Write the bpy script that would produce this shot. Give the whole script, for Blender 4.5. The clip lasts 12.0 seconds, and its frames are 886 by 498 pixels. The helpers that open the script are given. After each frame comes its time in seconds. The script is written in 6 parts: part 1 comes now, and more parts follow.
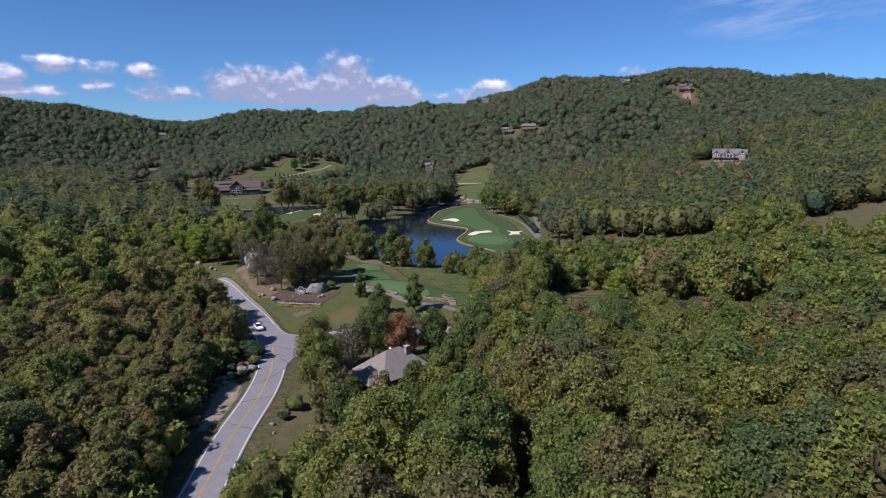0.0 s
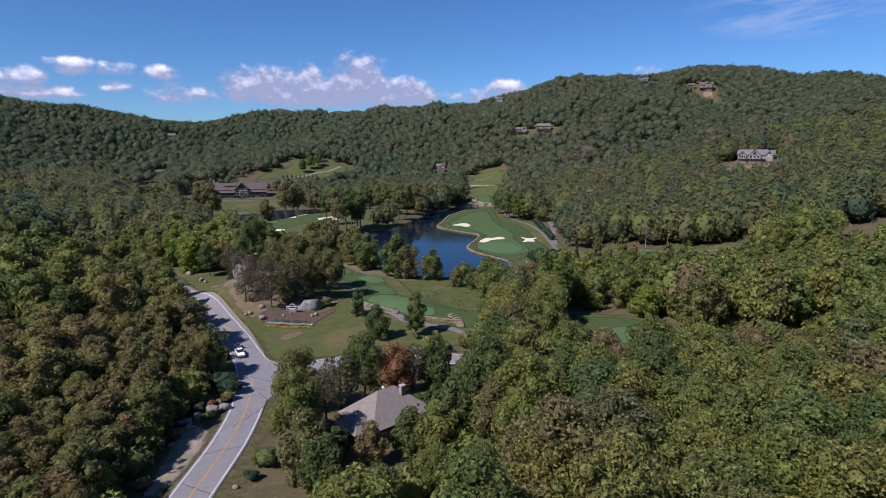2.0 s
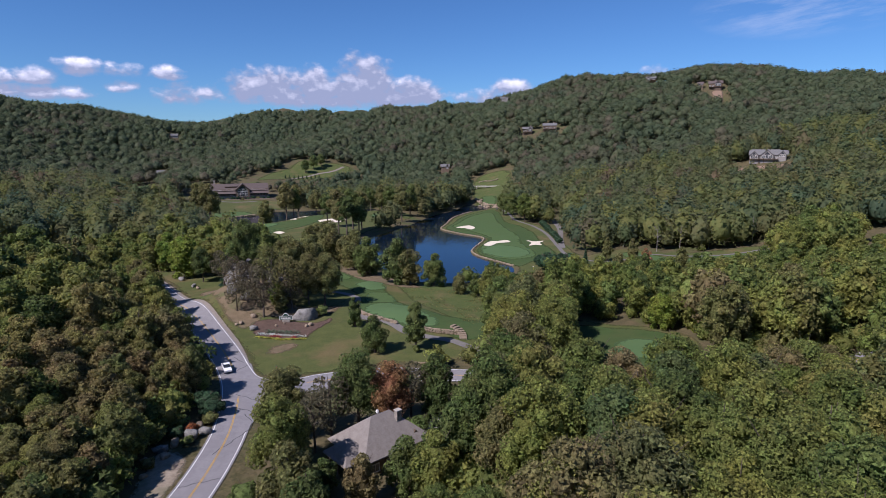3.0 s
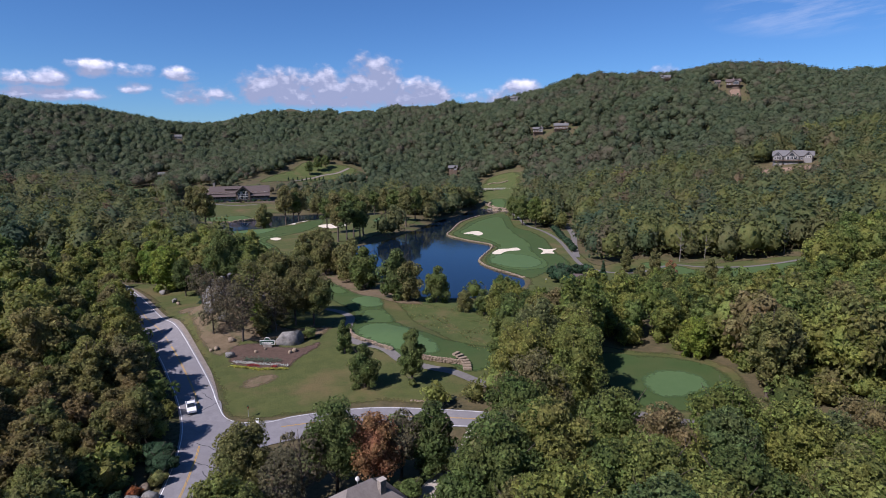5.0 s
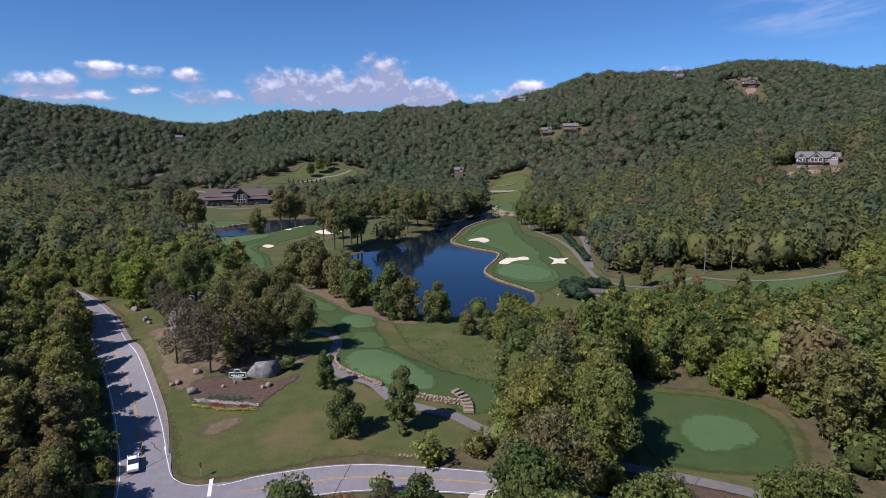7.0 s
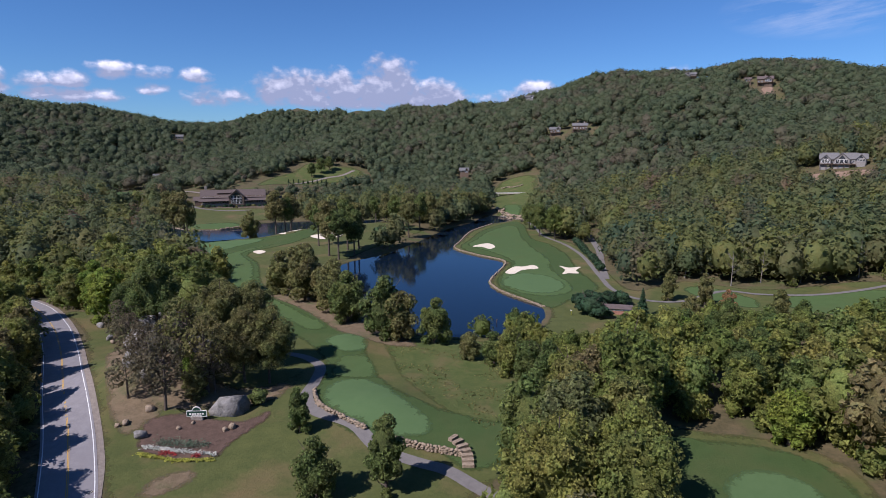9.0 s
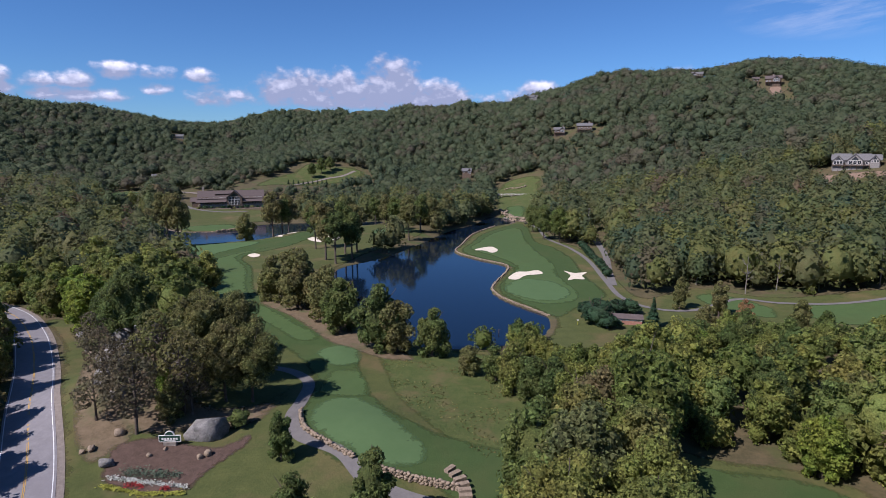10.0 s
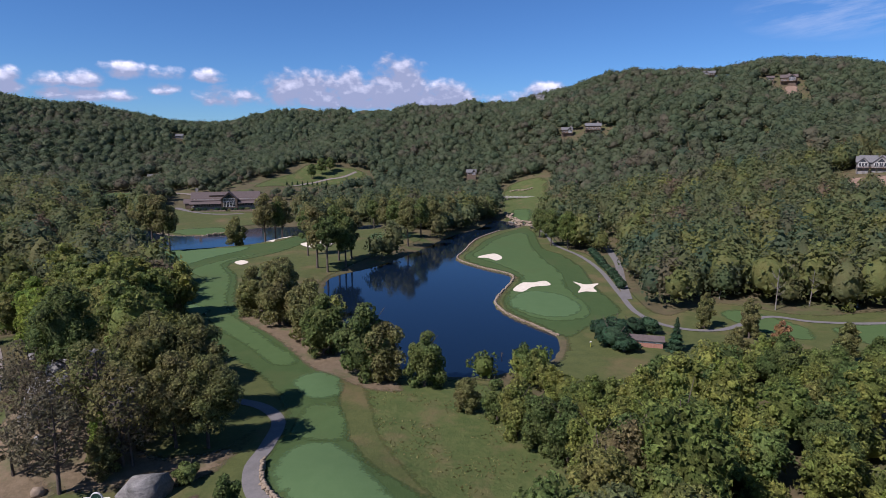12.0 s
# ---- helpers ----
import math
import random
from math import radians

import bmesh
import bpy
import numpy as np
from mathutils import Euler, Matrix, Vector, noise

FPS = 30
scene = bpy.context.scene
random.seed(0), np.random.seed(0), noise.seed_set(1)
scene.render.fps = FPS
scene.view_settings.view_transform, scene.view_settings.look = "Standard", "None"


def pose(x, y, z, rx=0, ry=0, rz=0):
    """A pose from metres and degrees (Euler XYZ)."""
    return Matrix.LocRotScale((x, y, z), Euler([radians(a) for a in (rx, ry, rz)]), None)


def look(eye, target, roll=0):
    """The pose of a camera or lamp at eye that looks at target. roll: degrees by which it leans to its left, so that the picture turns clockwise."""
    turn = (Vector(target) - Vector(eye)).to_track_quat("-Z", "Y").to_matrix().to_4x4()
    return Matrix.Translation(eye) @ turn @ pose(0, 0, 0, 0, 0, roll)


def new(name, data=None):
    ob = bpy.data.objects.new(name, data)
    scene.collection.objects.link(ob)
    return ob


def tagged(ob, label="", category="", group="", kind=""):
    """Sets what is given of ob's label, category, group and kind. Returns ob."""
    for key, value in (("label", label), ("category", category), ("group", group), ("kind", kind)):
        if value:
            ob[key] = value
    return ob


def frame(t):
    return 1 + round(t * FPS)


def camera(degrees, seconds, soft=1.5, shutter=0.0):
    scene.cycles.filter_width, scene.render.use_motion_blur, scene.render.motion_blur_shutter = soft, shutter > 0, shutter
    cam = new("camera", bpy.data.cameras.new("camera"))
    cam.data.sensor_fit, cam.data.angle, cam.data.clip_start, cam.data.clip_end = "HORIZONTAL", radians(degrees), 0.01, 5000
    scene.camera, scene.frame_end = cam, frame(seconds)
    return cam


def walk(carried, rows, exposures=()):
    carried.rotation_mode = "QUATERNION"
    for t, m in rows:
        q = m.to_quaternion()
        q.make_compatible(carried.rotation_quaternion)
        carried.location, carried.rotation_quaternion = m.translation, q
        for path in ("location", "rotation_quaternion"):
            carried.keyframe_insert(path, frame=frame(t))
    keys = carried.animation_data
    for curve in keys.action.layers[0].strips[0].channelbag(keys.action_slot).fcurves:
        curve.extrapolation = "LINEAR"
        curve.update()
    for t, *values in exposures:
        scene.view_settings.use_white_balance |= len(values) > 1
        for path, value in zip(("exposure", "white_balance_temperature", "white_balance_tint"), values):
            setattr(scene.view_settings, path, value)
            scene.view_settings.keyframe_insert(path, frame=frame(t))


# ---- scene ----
from mathutils.geometry import delaunay_2d_cdt

cam = camera(75.0, 12.0, soft=0.4)
EXPOSURE = 0.58
METRES, EYE, TILT, LEAN, TURN = 140.0, 61.0, -10.35, 0.2, 0.0
ROWS = [
    (0.0, 0.0, 0.0, 0.0, -0.0, 0.0, -0.0),
    (0.5, 0.0048, 0.0395, 0.009, 0.4, -0.01, -0.06),
    (1.0, 0.0097, 0.0797, 0.0183, 0.74, -0.0, -0.12),
    (1.5, 0.014, 0.1208, 0.0265, 1.06, 0.0, -0.14),
    (2.0, 0.0173, 0.1618, 0.0346, 1.33, 0.01, -0.18),
    (2.5, 0.0204, 0.2032, 0.0422, 1.61, 0.0, -0.16),
    (3.0, 0.0226, 0.2448, 0.05, 1.84, 0.01, -0.23),
    (5.0, 0.0326, 0.41, 0.083, 2.76, 0.05, -0.32),
    (5.5, 0.0349, 0.4534, 0.0908, 2.94, 0.07, -0.33),
    (6.0, 0.037, 0.4966, 0.0987, 3.11, 0.08, -0.35),
    (6.5, 0.0386, 0.5393, 0.1072, 3.29, 0.1, -0.4),
    (7.0, 0.0404, 0.5821, 0.1151, 3.46, 0.13, -0.44),
    (9.0, 0.0452, 0.7474, 0.1419, 4.08, 0.16, -0.7),
    (9.5, 0.0469, 0.7873, 0.1489, 4.24, 0.15, -0.78),
    (10.0, 0.0486, 0.8271, 0.1562, 4.39, 0.18, -0.83),
    (10.5, 0.0502, 0.8664, 0.163, 4.55, 0.18, -0.9),
    (11.0, 0.052, 0.9054, 0.1696, 4.68, 0.18, -0.93),
    (11.5, 0.0542, 0.9436, 0.1761, 4.83, 0.2, -1.0),
    (12.0, 0.0564, 0.981, 0.1829, 4.96, 0.22, -1.08),
]
walk(cam, [(t, pose(0, 0, EYE, TILT, LEAN, TURN) @ pose(METRES * x, METRES * y, METRES * z, 90 + pitch, roll, yaw)) for t, x, y, z, yaw, pitch, roll in ROWS],
     exposures=[(0.0, EXPOSURE, 5690, 24), (12.0, EXPOSURE, 5690, 24)])

# ---------------------------------------------------------------- world and sun
SUN_FROM = Vector((-0.66, -0.58, 0.92)).normalized()
elev = math.asin(SUN_FROM.z)
world = bpy.data.worlds.new("sky")
scene.world = world
world.use_nodes = True
wt = world.node_tree
wt.nodes.clear()


def wnode(kind, **kw):
    n = wt.nodes.new(kind)
    for k, v in kw.items():
        n.inputs[k].default_value = v
    return n


def wmath(op, a, b=None, c=None, clamp=False):
    n = wt.nodes.new("ShaderNodeMath")
    n.operation, n.use_clamp = op, clamp
    for i, v in enumerate((a, b, c)):
        if v is None:
            continue
        if isinstance(v, (int, float)):
            n.inputs[i].default_value = v
        else:
            wt.links.new(v, n.inputs[i])
    return n.outputs[0]


sky = wt.nodes.new("ShaderNodeTexSky")
sky.sky_type, sky.sun_disc = "NISHITA", False
sky.sun_elevation = elev
sky.sun_rotation = math.atan2(SUN_FROM.x, SUN_FROM.y)
sky.altitude, sky.air_density, sky.dust_density, sky.ozone_density = 900.0, 1.0, 0.15, 3.0
SKY_STRENGTH = 0.051
coord = wt.nodes.new("ShaderNodeTexCoord")
sep = wt.nodes.new("ShaderNodeSeparateXYZ")
wt.links.new(coord.outputs["Generated"], sep.inputs[0])
# bearing from straight ahead and height over the horizon, in degrees
bearing = wmath("MULTIPLY", wmath("ARCTAN2", sep.outputs[0], sep.outputs[1]), 57.2958)
height = wmath("MULTIPLY", wmath("ARCSINE", sep.outputs[2]), 57.2958)


def puff(b, h, rb, rh_up, rh_down):
    """A soft heap of cloud: flat below, domed above."""
    db = wmath("DIVIDE", wmath("SUBTRACT", bearing, b), rb)
    up = wmath("DIVIDE", wmath("MAXIMUM", wmath("SUBTRACT", height, h), 0.0), rh_up)
    down = wmath("DIVIDE", wmath("MAXIMUM", wmath("SUBTRACT", h, height), 0.0), rh_down)
    s = wmath("ADD", wmath("MULTIPLY", db, db), wmath("ADD", wmath("MULTIPLY", up, up), wmath("MULTIPLY", down, down)))
    return wmath("SUBTRACT", 1.0, s)


# bearing, height, half width, rise, drop, weight of each heap
HEAPS = [(-18.0, 5.0, 4.6, 2.3, 1.5, 1.0), (-14.4, 5.2, 3.4, 2.0, 1.6, 1.0), (-12.2, 4.9, 3.4, 1.9, 1.5, 1.0), (-9.3, 5.2, 3.4, 3.3, 1.7, 1.05), (-5.0, 4.6, 3.8, 1.9, 1.2, 1.0), (-12.0, 4.2, 10.6, 1.3, 0.9, 0.9), (-24.6, 4.4, 3.4, 1.0, 0.9, 0.55),
         (4.8, 5.0, 2.3, 1.2, 0.9, 0.9), (1.6, 4.3, 3.0, 0.9, 0.7, 0.5), (-38.9, 5.2, 1.7, 0.8, 0.6, 0.75), (-36.0, 5.3, 1.8, 1.0, 0.7, 0.9), (-36.0, 4.2, 4.2, 0.8, 0.6, 0.75), (-33.0, 6.3, 2.1, 0.9, 0.7, 0.85), (-30.2, 6.3, 2.4, 0.6, 0.6, 0.55),
         (-26.7, 6.1, 1.7, 0.8, 0.6, 0.8), (-30.1, 4.8, 1.4, 0.6, 0.5, 0.8), (-43.0, 4.6, 3.6, 1.3, 1.0, 0.8), (-41.2, 5.4, 1.6, 0.8, 0.6, 0.7), (17.6, 6.4, 1.2, 0.6, 0.8, 0.6),
         (60.0, 6.0, 14.0, 4.0, 2.5, 1.0), (-80.0, 6.0, 16.0, 4.0, 2.5, 1.0), (130.0, 7.0, 22.0, 5.0, 3.0, 1.0), (-140.0, 7.0, 22.0, 5.0, 3.0, 1.0)]


def cloud_density(rise):
    """How thick the cloud is, a little higher up than the point looked at."""
    comb = wt.nodes.new("ShaderNodeCombineXYZ")
    wt.links.new(bearing, comb.inputs[0])
    at = wmath("ADD", height, rise)
    wt.links.new(wmath("MULTIPLY", at, 1.35), comb.inputs[1])
    n = wnode("ShaderNodeTexNoise", Scale=0.62, Detail=6.0, Roughness=0.52)
    wt.links.new(comb.outputs[0], n.inputs["Vector"])
    heap = None
    for b, h, rb, up, down, weight in HEAPS:
        p = wmath("MULTIPLY", puff(b, h - rise, rb, up, down), weight)
        heap = p if heap is None else wmath("MAXIMUM", heap, p)
    return wmath("ADD", wmath("MAXIMUM", heap, -1.2), wmath("MULTIPLY", wmath("SUBTRACT", n.outputs["Fac"], 0.50), 2.4))


dens, dens_over = cloud_density(0.0), cloud_density(0.7)
cover = wmath("MULTIPLY", wmath("ADD", dens, 0.05), 1.4, clamp=True)
cover = wmath("MULTIPLY", cover, wmath("ADD", 0.52, wmath("MULTIPLY", dens, 0.85), clamp=True), clamp=True)
# the sun lights the tops; bodies and bases stay grey
lit = wmath("ADD", wmath("MULTIPLY", wmath("SUBTRACT", dens, dens_over), 0.85), -0.17, clamp=True)
lit = wmath("MULTIPLY", lit, wmath("ADD", 0.25, wmath("MULTIPLY", dens, 1.1), clamp=True))
cloud_ramp = wt.nodes.new("ShaderNodeMix")
cloud_ramp.data_type = "RGBA"
cloud_ramp.inputs[6].default_value = (4.7, 5.3, 6.8, 1)
cloud_ramp.inputs[7].default_value = (13.4, 13.2, 13.8, 1)
wt.links.new(lit, cloud_ramp.inputs[0])
# thin high streaks
streak_co = wt.nodes.new("ShaderNodeCombineXYZ")
wt.links.new(wmath("MULTIPLY", bearing, 0.10), streak_co.inputs[0])
wt.links.new(wmath("SUBTRACT", wmath("MULTIPLY", height, 0.55), wmath("MULTIPLY", bearing, 0.07)), streak_co.inputs[1])
streak = wnode("ShaderNodeTexNoise", Scale=1.3, Detail=7.0, Roughness=0.62)
wt.links.new(streak_co.outputs[0], streak.inputs["Vector"])
wisp_mask = wmath("MAXIMUM", puff(29.0, 10.7, 9.0, 3.0, 2.6), puff(24.5, 13.0, 4.5, 0.8, 0.5))
wisp = wmath("MULTIPLY", wmath("MULTIPLY", wmath("SUBTRACT", streak.outputs["Fac"], 0.44), 3.2, clamp=True), wmath("MULTIPLY", wmath("MAXIMUM", wisp_mask, 0.0), 0.55), clamp=True)
blue = wt.nodes.new("ShaderNodeMix")
blue.data_type, blue.blend_type = "RGBA", "MULTIPLY"
blue.inputs[0].default_value = 1.0
blue.inputs[7].default_value = (0.63, 0.965, 1.21, 1)
wt.links.new(sky.outputs[0], blue.inputs[6])
m1 = wt.nodes.new("ShaderNodeMix")
m1.data_type = "RGBA"
wt.links.new(wisp, m1.inputs[0])
wt.links.new(blue.outputs[2], m1.inputs[6])
m1.inputs[7].default_value = (8.5, 9.2, 10.4, 1)
m2 = wt.nodes.new("ShaderNodeMix")
m2.data_type = "RGBA"
wt.links.new(cover, m2.inputs[0])
wt.links.new(m1.outputs[2], m2.inputs[6])
wt.links.new(cloud_ramp.outputs[2], m2.inputs[7])
bg = wt.nodes.new("ShaderNodeBackground")
bg.inputs["Strength"].default_value = SKY_STRENGTH
wt.links.new(m2.outputs[2], bg.inputs["Color"])
wout = wt.nodes.new("ShaderNodeOutputWorld")
wt.links.new(bg.outputs[0], wout.inputs[0])

sun_data = bpy.data.lights.new("sun", "SUN")
sun_data.energy, sun_data.angle, sun_data.color = 4.2, radians(0.5), (1.0, 0.918, 0.79)
sun = new("sun", sun_data)
sun.matrix_world = look(SUN_FROM * 300, (0, 0, 0))

# ---------------------------------------------------------------- materials


def material(name, rough=0.9, spec=0.3, metal=0.0):
    m = bpy.data.materials.new(name)
    m.use_nodes = True
    b = m.node_tree.nodes["Principled BSDF"]
    b.inputs["Roughness"].default_value, b.inputs["Metallic"].default_value = rough, metal
    b.inputs["Specular IOR Level"].default_value = spec
    return m, m.node_tree, b


def mix_colors(nt, fac, a, b):
    n = nt.nodes.new("ShaderNodeMix")
    n.data_type = "RGBA"
    for s, v in ((0, fac), (6, a), (7, b)):
        if isinstance(v, (int, float)):
            n.inputs[s].default_value = v
        elif isinstance(v, tuple):
            n.inputs[s].default_value = (*v[:3], 1)
        else:
            nt.links.new(v, n.inputs[s])
    return n.outputs[2]


def noise_fac(nt, scale, detail=4.0, rough=0.6, lo=0.35, hi=0.65, stretch=(1, 1, 1), obj=False):
    co = nt.nodes.new("ShaderNodeTexCoord" if obj else "ShaderNodeNewGeometry")
    mp = nt.nodes.new("ShaderNodeMapping")
    mp.inputs["Scale"].default_value = stretch
    nt.links.new(co.outputs["Object" if obj else "Position"], mp.inputs["Vector"])
    n = nt.nodes.new("ShaderNodeTexNoise")
    n.inputs["Scale"].default_value, n.inputs["Detail"].default_value, n.inputs["Roughness"].default_value = scale, detail, rough
    nt.links.new(mp.outputs[0], n.inputs["Vector"])
    r = nt.nodes.new("ShaderNodeMapRange")
    r.inputs[1].default_value, r.inputs[2].default_value = lo, hi
    nt.links.new(n.outputs["Fac"], r.inputs[0])
    return r.outputs[0]


def bump(nt, b, fac, strength, dist):
    n = nt.nodes.new("ShaderNodeBump")
    n.inputs["Strength"].default_value, n.inputs["Distance"].default_value = strength, dist
    nt.links.new(fac, n.inputs["Height"])
    nt.links.new(n.outputs[0], b.inputs["Normal"])


def surface(name, dark, light, patch=None, coarse=0.05, fine=1.5, rough=0.92, spec=0.2, relief=0.4, dist=0.15, patch_lo=0.5, patch_hi=0.7, stretch=(1, 1, 1), fade=False):
    """A mottled surface: two colours by fine grain, and a third in large patches."""
    m, nt, b = material(name, rough, spec)
    grain = noise_fac(nt, fine, 6.0, 0.7, 0.3, 0.7, stretch)
    mid = noise_fac(nt, math.sqrt(coarse * fine), 4.0, 0.6)
    mixed = nt.nodes.new("ShaderNodeMath")
    mixed.operation = "MULTIPLY_ADD"
    mixed.inputs[1].default_value = 0.55
    nt.links.new(grain, mixed.inputs[0])
    half = nt.nodes.new("ShaderNodeMath")
    half.operation = "MULTIPLY"
    half.inputs[1].default_value = 0.45
    nt.links.new(mid, half.inputs[0])
    nt.links.new(half.outputs[0], mixed.inputs[2])
    col = mix_colors(nt, mixed.outputs[0], dark, light)
    if patch:
        col = mix_colors(nt, noise_fac(nt, coarse, 5.0, 0.62, patch_lo, patch_hi), col, patch)
    nt.links.new(col, b.inputs["Base Color"])
    bump(nt, b, grain, relief, dist)
    if fade:
        # turf thins out raggedly towards its edge
        e = nt.nodes.new("ShaderNodeAttribute")
        e.attribute_name = "edge"
        ragged = nt.nodes.new("ShaderNodeMath")
        ragged.operation = "MULTIPLY_ADD"
        ragged.inputs[1].default_value = 0.7
        nt.links.new(noise_fac(nt, 0.9, 5.0, 0.7, 0.3, 0.7), ragged.inputs[0])
        nt.links.new(e.outputs["Fac"], ragged.inputs[2])
        cut = nt.nodes.new("ShaderNodeMapRange")
        cut.inputs[1].default_value, cut.inputs[2].default_value = 0.25, 1.0
        nt.links.new(ragged.outputs[0], cut.inputs[0])
        tr = nt.nodes.new("ShaderNodeBsdfTransparent")
        mx = nt.nodes.new("ShaderNodeMixShader")
        nt.links.new(cut.outputs[0], mx.inputs[0])
        nt.links.new(tr.outputs[0], mx.inputs[1])
        nt.links.new(b.outputs[0], mx.inputs[2])
        nt.links.new(mx.outputs[0], nt.nodes["Material Output"].inputs[0])
    return m


def leaf_material(name, cols, source="object", uneven=1.5):
    """Foliage whose hue differs from tree to tree, and a little from clump to clump."""
    m, nt, b = material(name, 0.62, 0.25)
    ramp = nt.nodes.new("ShaderNodeValToRGB")
    el = ramp.color_ramp.elements
    while len(el) < len(cols):
        el.new(0.5)
    for i, c in enumerate(cols):
        el[i].position = i / max(1, len(cols) - 1)
        el[i].color = (*c, 1)
    if source == "object":
        src = nt.nodes.new("ShaderNodeObjectInfo").outputs["Random"]
    else:
        a = nt.nodes.new("ShaderNodeAttribute")
        a.attribute_name = "tint"
        src = a.outputs["Fac"]
    nt.links.new(src, ramp.inputs[0])
    geo = nt.nodes.new("ShaderNodeNewGeometry")
    hsv = nt.nodes.new("ShaderNodeHueSaturation")
    rr = nt.nodes.new("ShaderNodeMapRange")
    rr.inputs[3].default_value, rr.inputs[4].default_value = 1 - 0.30 * uneven, 1 + 0.35 * uneven
    nt.links.new(geo.outputs["Random Per Island"], rr.inputs[0])
    grain = noise_fac(nt, 2.6, 3.0, 0.75, 0.28, 0.72)
    gr = nt.nodes.new("ShaderNodeMapRange")
    gr.inputs[3].default_value, gr.inputs[4].default_value = 1 - 0.35 * uneven, 1 + 0.4 * uneven
    nt.links.new(grain, gr.inputs[0])
    mul = nt.nodes.new("ShaderNodeMath")
    mul.operation = "MULTIPLY"
    nt.links.new(rr.outputs[0], mul.inputs[0])
    nt.links.new(gr.outputs[0], mul.inputs[1])
    nt.links.new(mul.outputs[0], hsv.inputs["Value"])
    bump(nt, b, grain, 0.9, 0.25)
    hh = nt.nodes.new("ShaderNodeMapRange")
    hh.inputs[3].default_value, hh.inputs[4].default_value = 0.475, 0.515
    nt.links.new(noise_fac(nt, 0.22, 3.0, 0.6), hh.inputs[0])
    nt.links.new(hh.outputs[0], hsv.inputs["Hue"])
    nt.links.new(ramp.outputs[0], hsv.inputs["Color"])
    nt.links.new(hsv.outputs[0], b.inputs["Base Color"])
    tr = nt.nodes.new("ShaderNodeBsdfTranslucent")
    nt.links.new(hsv.outputs[0], tr.inputs["Color"])
    mx = nt.nodes.new("ShaderNodeMixShader")
    mx.inputs[0].default_value = 0.5
    out = nt.nodes["Material Output"]
    nt.links.new(b.outputs[0], mx.inputs[1])
    nt.links.new(tr.outputs[0], mx.inputs[2])
    nt.links.new(mx.outputs[0], out.inputs[0])
    return m


MIXED = [(0.110, 0.153, 0.043), (0.167, 0.209, 0.047), (0.237, 0.257, 0.061), (0.141, 0.192, 0.053), (0.244, 0.251, 0.061), (0.189, 0.194, 0.065), (0.229, 0.190, 0.082), (0.123, 0.177, 0.061)]
M_LEAF = leaf_material("leaves_mixed", MIXED)
M_LEAF_STUFF = leaf_material("leaves_woods", MIXED, "tint")
M_LEAF_WARM = leaf_material("leaves_warm_olive", [(0.230, 0.225, 0.070), (0.270, 0.255, 0.076), (0.250, 0.208, 0.080), (0.205, 0.240, 0.070)])
M_LEAF_BANK = leaf_material("leaves_bank_woods", [(0.150, 0.175, 0.055), (0.215, 0.205, 0.066), (0.225, 0.180, 0.074), (0.175, 0.200, 0.060)], "tint")
# hill foliage greens and browns, with bluish distance haze mixed into the colours
M_LEAF_HILL_HAZE = leaf_material("leaves_hill_woods_hazed", [(0.081, 0.111, 0.060), (0.092, 0.126, 0.065), (0.107, 0.141, 0.067), (0.117, 0.139, 0.070), (0.103, 0.134, 0.067), (0.131, 0.134, 0.076), (0.148, 0.131, 0.083), (0.084, 0.120, 0.067)], "tint", 0.4)
M_LEAF_SLOPE = leaf_material("leaves_slope_woods", [(0.078, 0.122, 0.068), (0.115, 0.150, 0.062), (0.195, 0.210, 0.062), (0.121, 0.151, 0.068), (0.177, 0.177, 0.066), (0.092, 0.131, 0.068), (0.197, 0.151, 0.087), (0.146, 0.169, 0.062)], "tint", 0.6)
M_LEAF_BRIGHT = leaf_material("leaves_bright_green", [(0.150, 0.237, 0.040), (0.220, 0.267, 0.043)])
M_LEAF_GREEN = leaf_material("leaves_green", [(0.105, 0.145, 0.044), (0.150, 0.190, 0.054)])
M_LEAF_OLIVE = leaf_material("leaves_olive", [(0.183, 0.194, 0.064), (0.207, 0.196, 0.072)])
M_LEAF_RUSSET = leaf_material("leaves_russet", [(0.36, 0.200, 0.092), (0.29, 0.205, 0.090)])
M_LEAF_RED = leaf_material("leaves_red", [(0.29, 0.081, 0.036), (0.217, 0.09, 0.036)])
M_LEAF_DRY = leaf_material("leaves_dry_brown", [(0.160, 0.136, 0.080), (0.142, 0.134, 0.074)])
M_LEAF_DARK = leaf_material("leaves_dark_conifer", [(0.033, 0.068, 0.033), (0.052, 0.100, 0.047)])
M_BARK = surface("bark", (0.05, 0.04, 0.03), (0.15, 0.12, 0.095), None, 0.3, 6.0, stretch=(1, 1, 0.2))
M_FLOOR = surface("forest_floor", (0.05, 0.048, 0.022), (0.13, 0.10, 0.052), (0.065, 0.085, 0.024), 0.06, 1.2)
M_ROUGH = surface("rough_grass", (0.050, 0.064, 0.018), (0.091, 0.100, 0.030), (0.162, 0.108, 0.055), 0.05, 1.6, patch_lo=0.50, patch_hi=0.82, fade=True)
M_MEADOW = surface("meadow_grass", (0.042, 0.068, 0.016), (0.100, 0.112, 0.034), (0.150, 0.108, 0.052), 0.11, 1.1, patch_lo=0.52, patch_hi=0.80, relief=0.7, fade=True)
M_FAIR = surface("mown_fairway", (0.054, 0.092, 0.028), (0.070, 0.112, 0.036), (0.064, 0.094, 0.030), 0.04, 2.5, relief=0.15, fade=True)
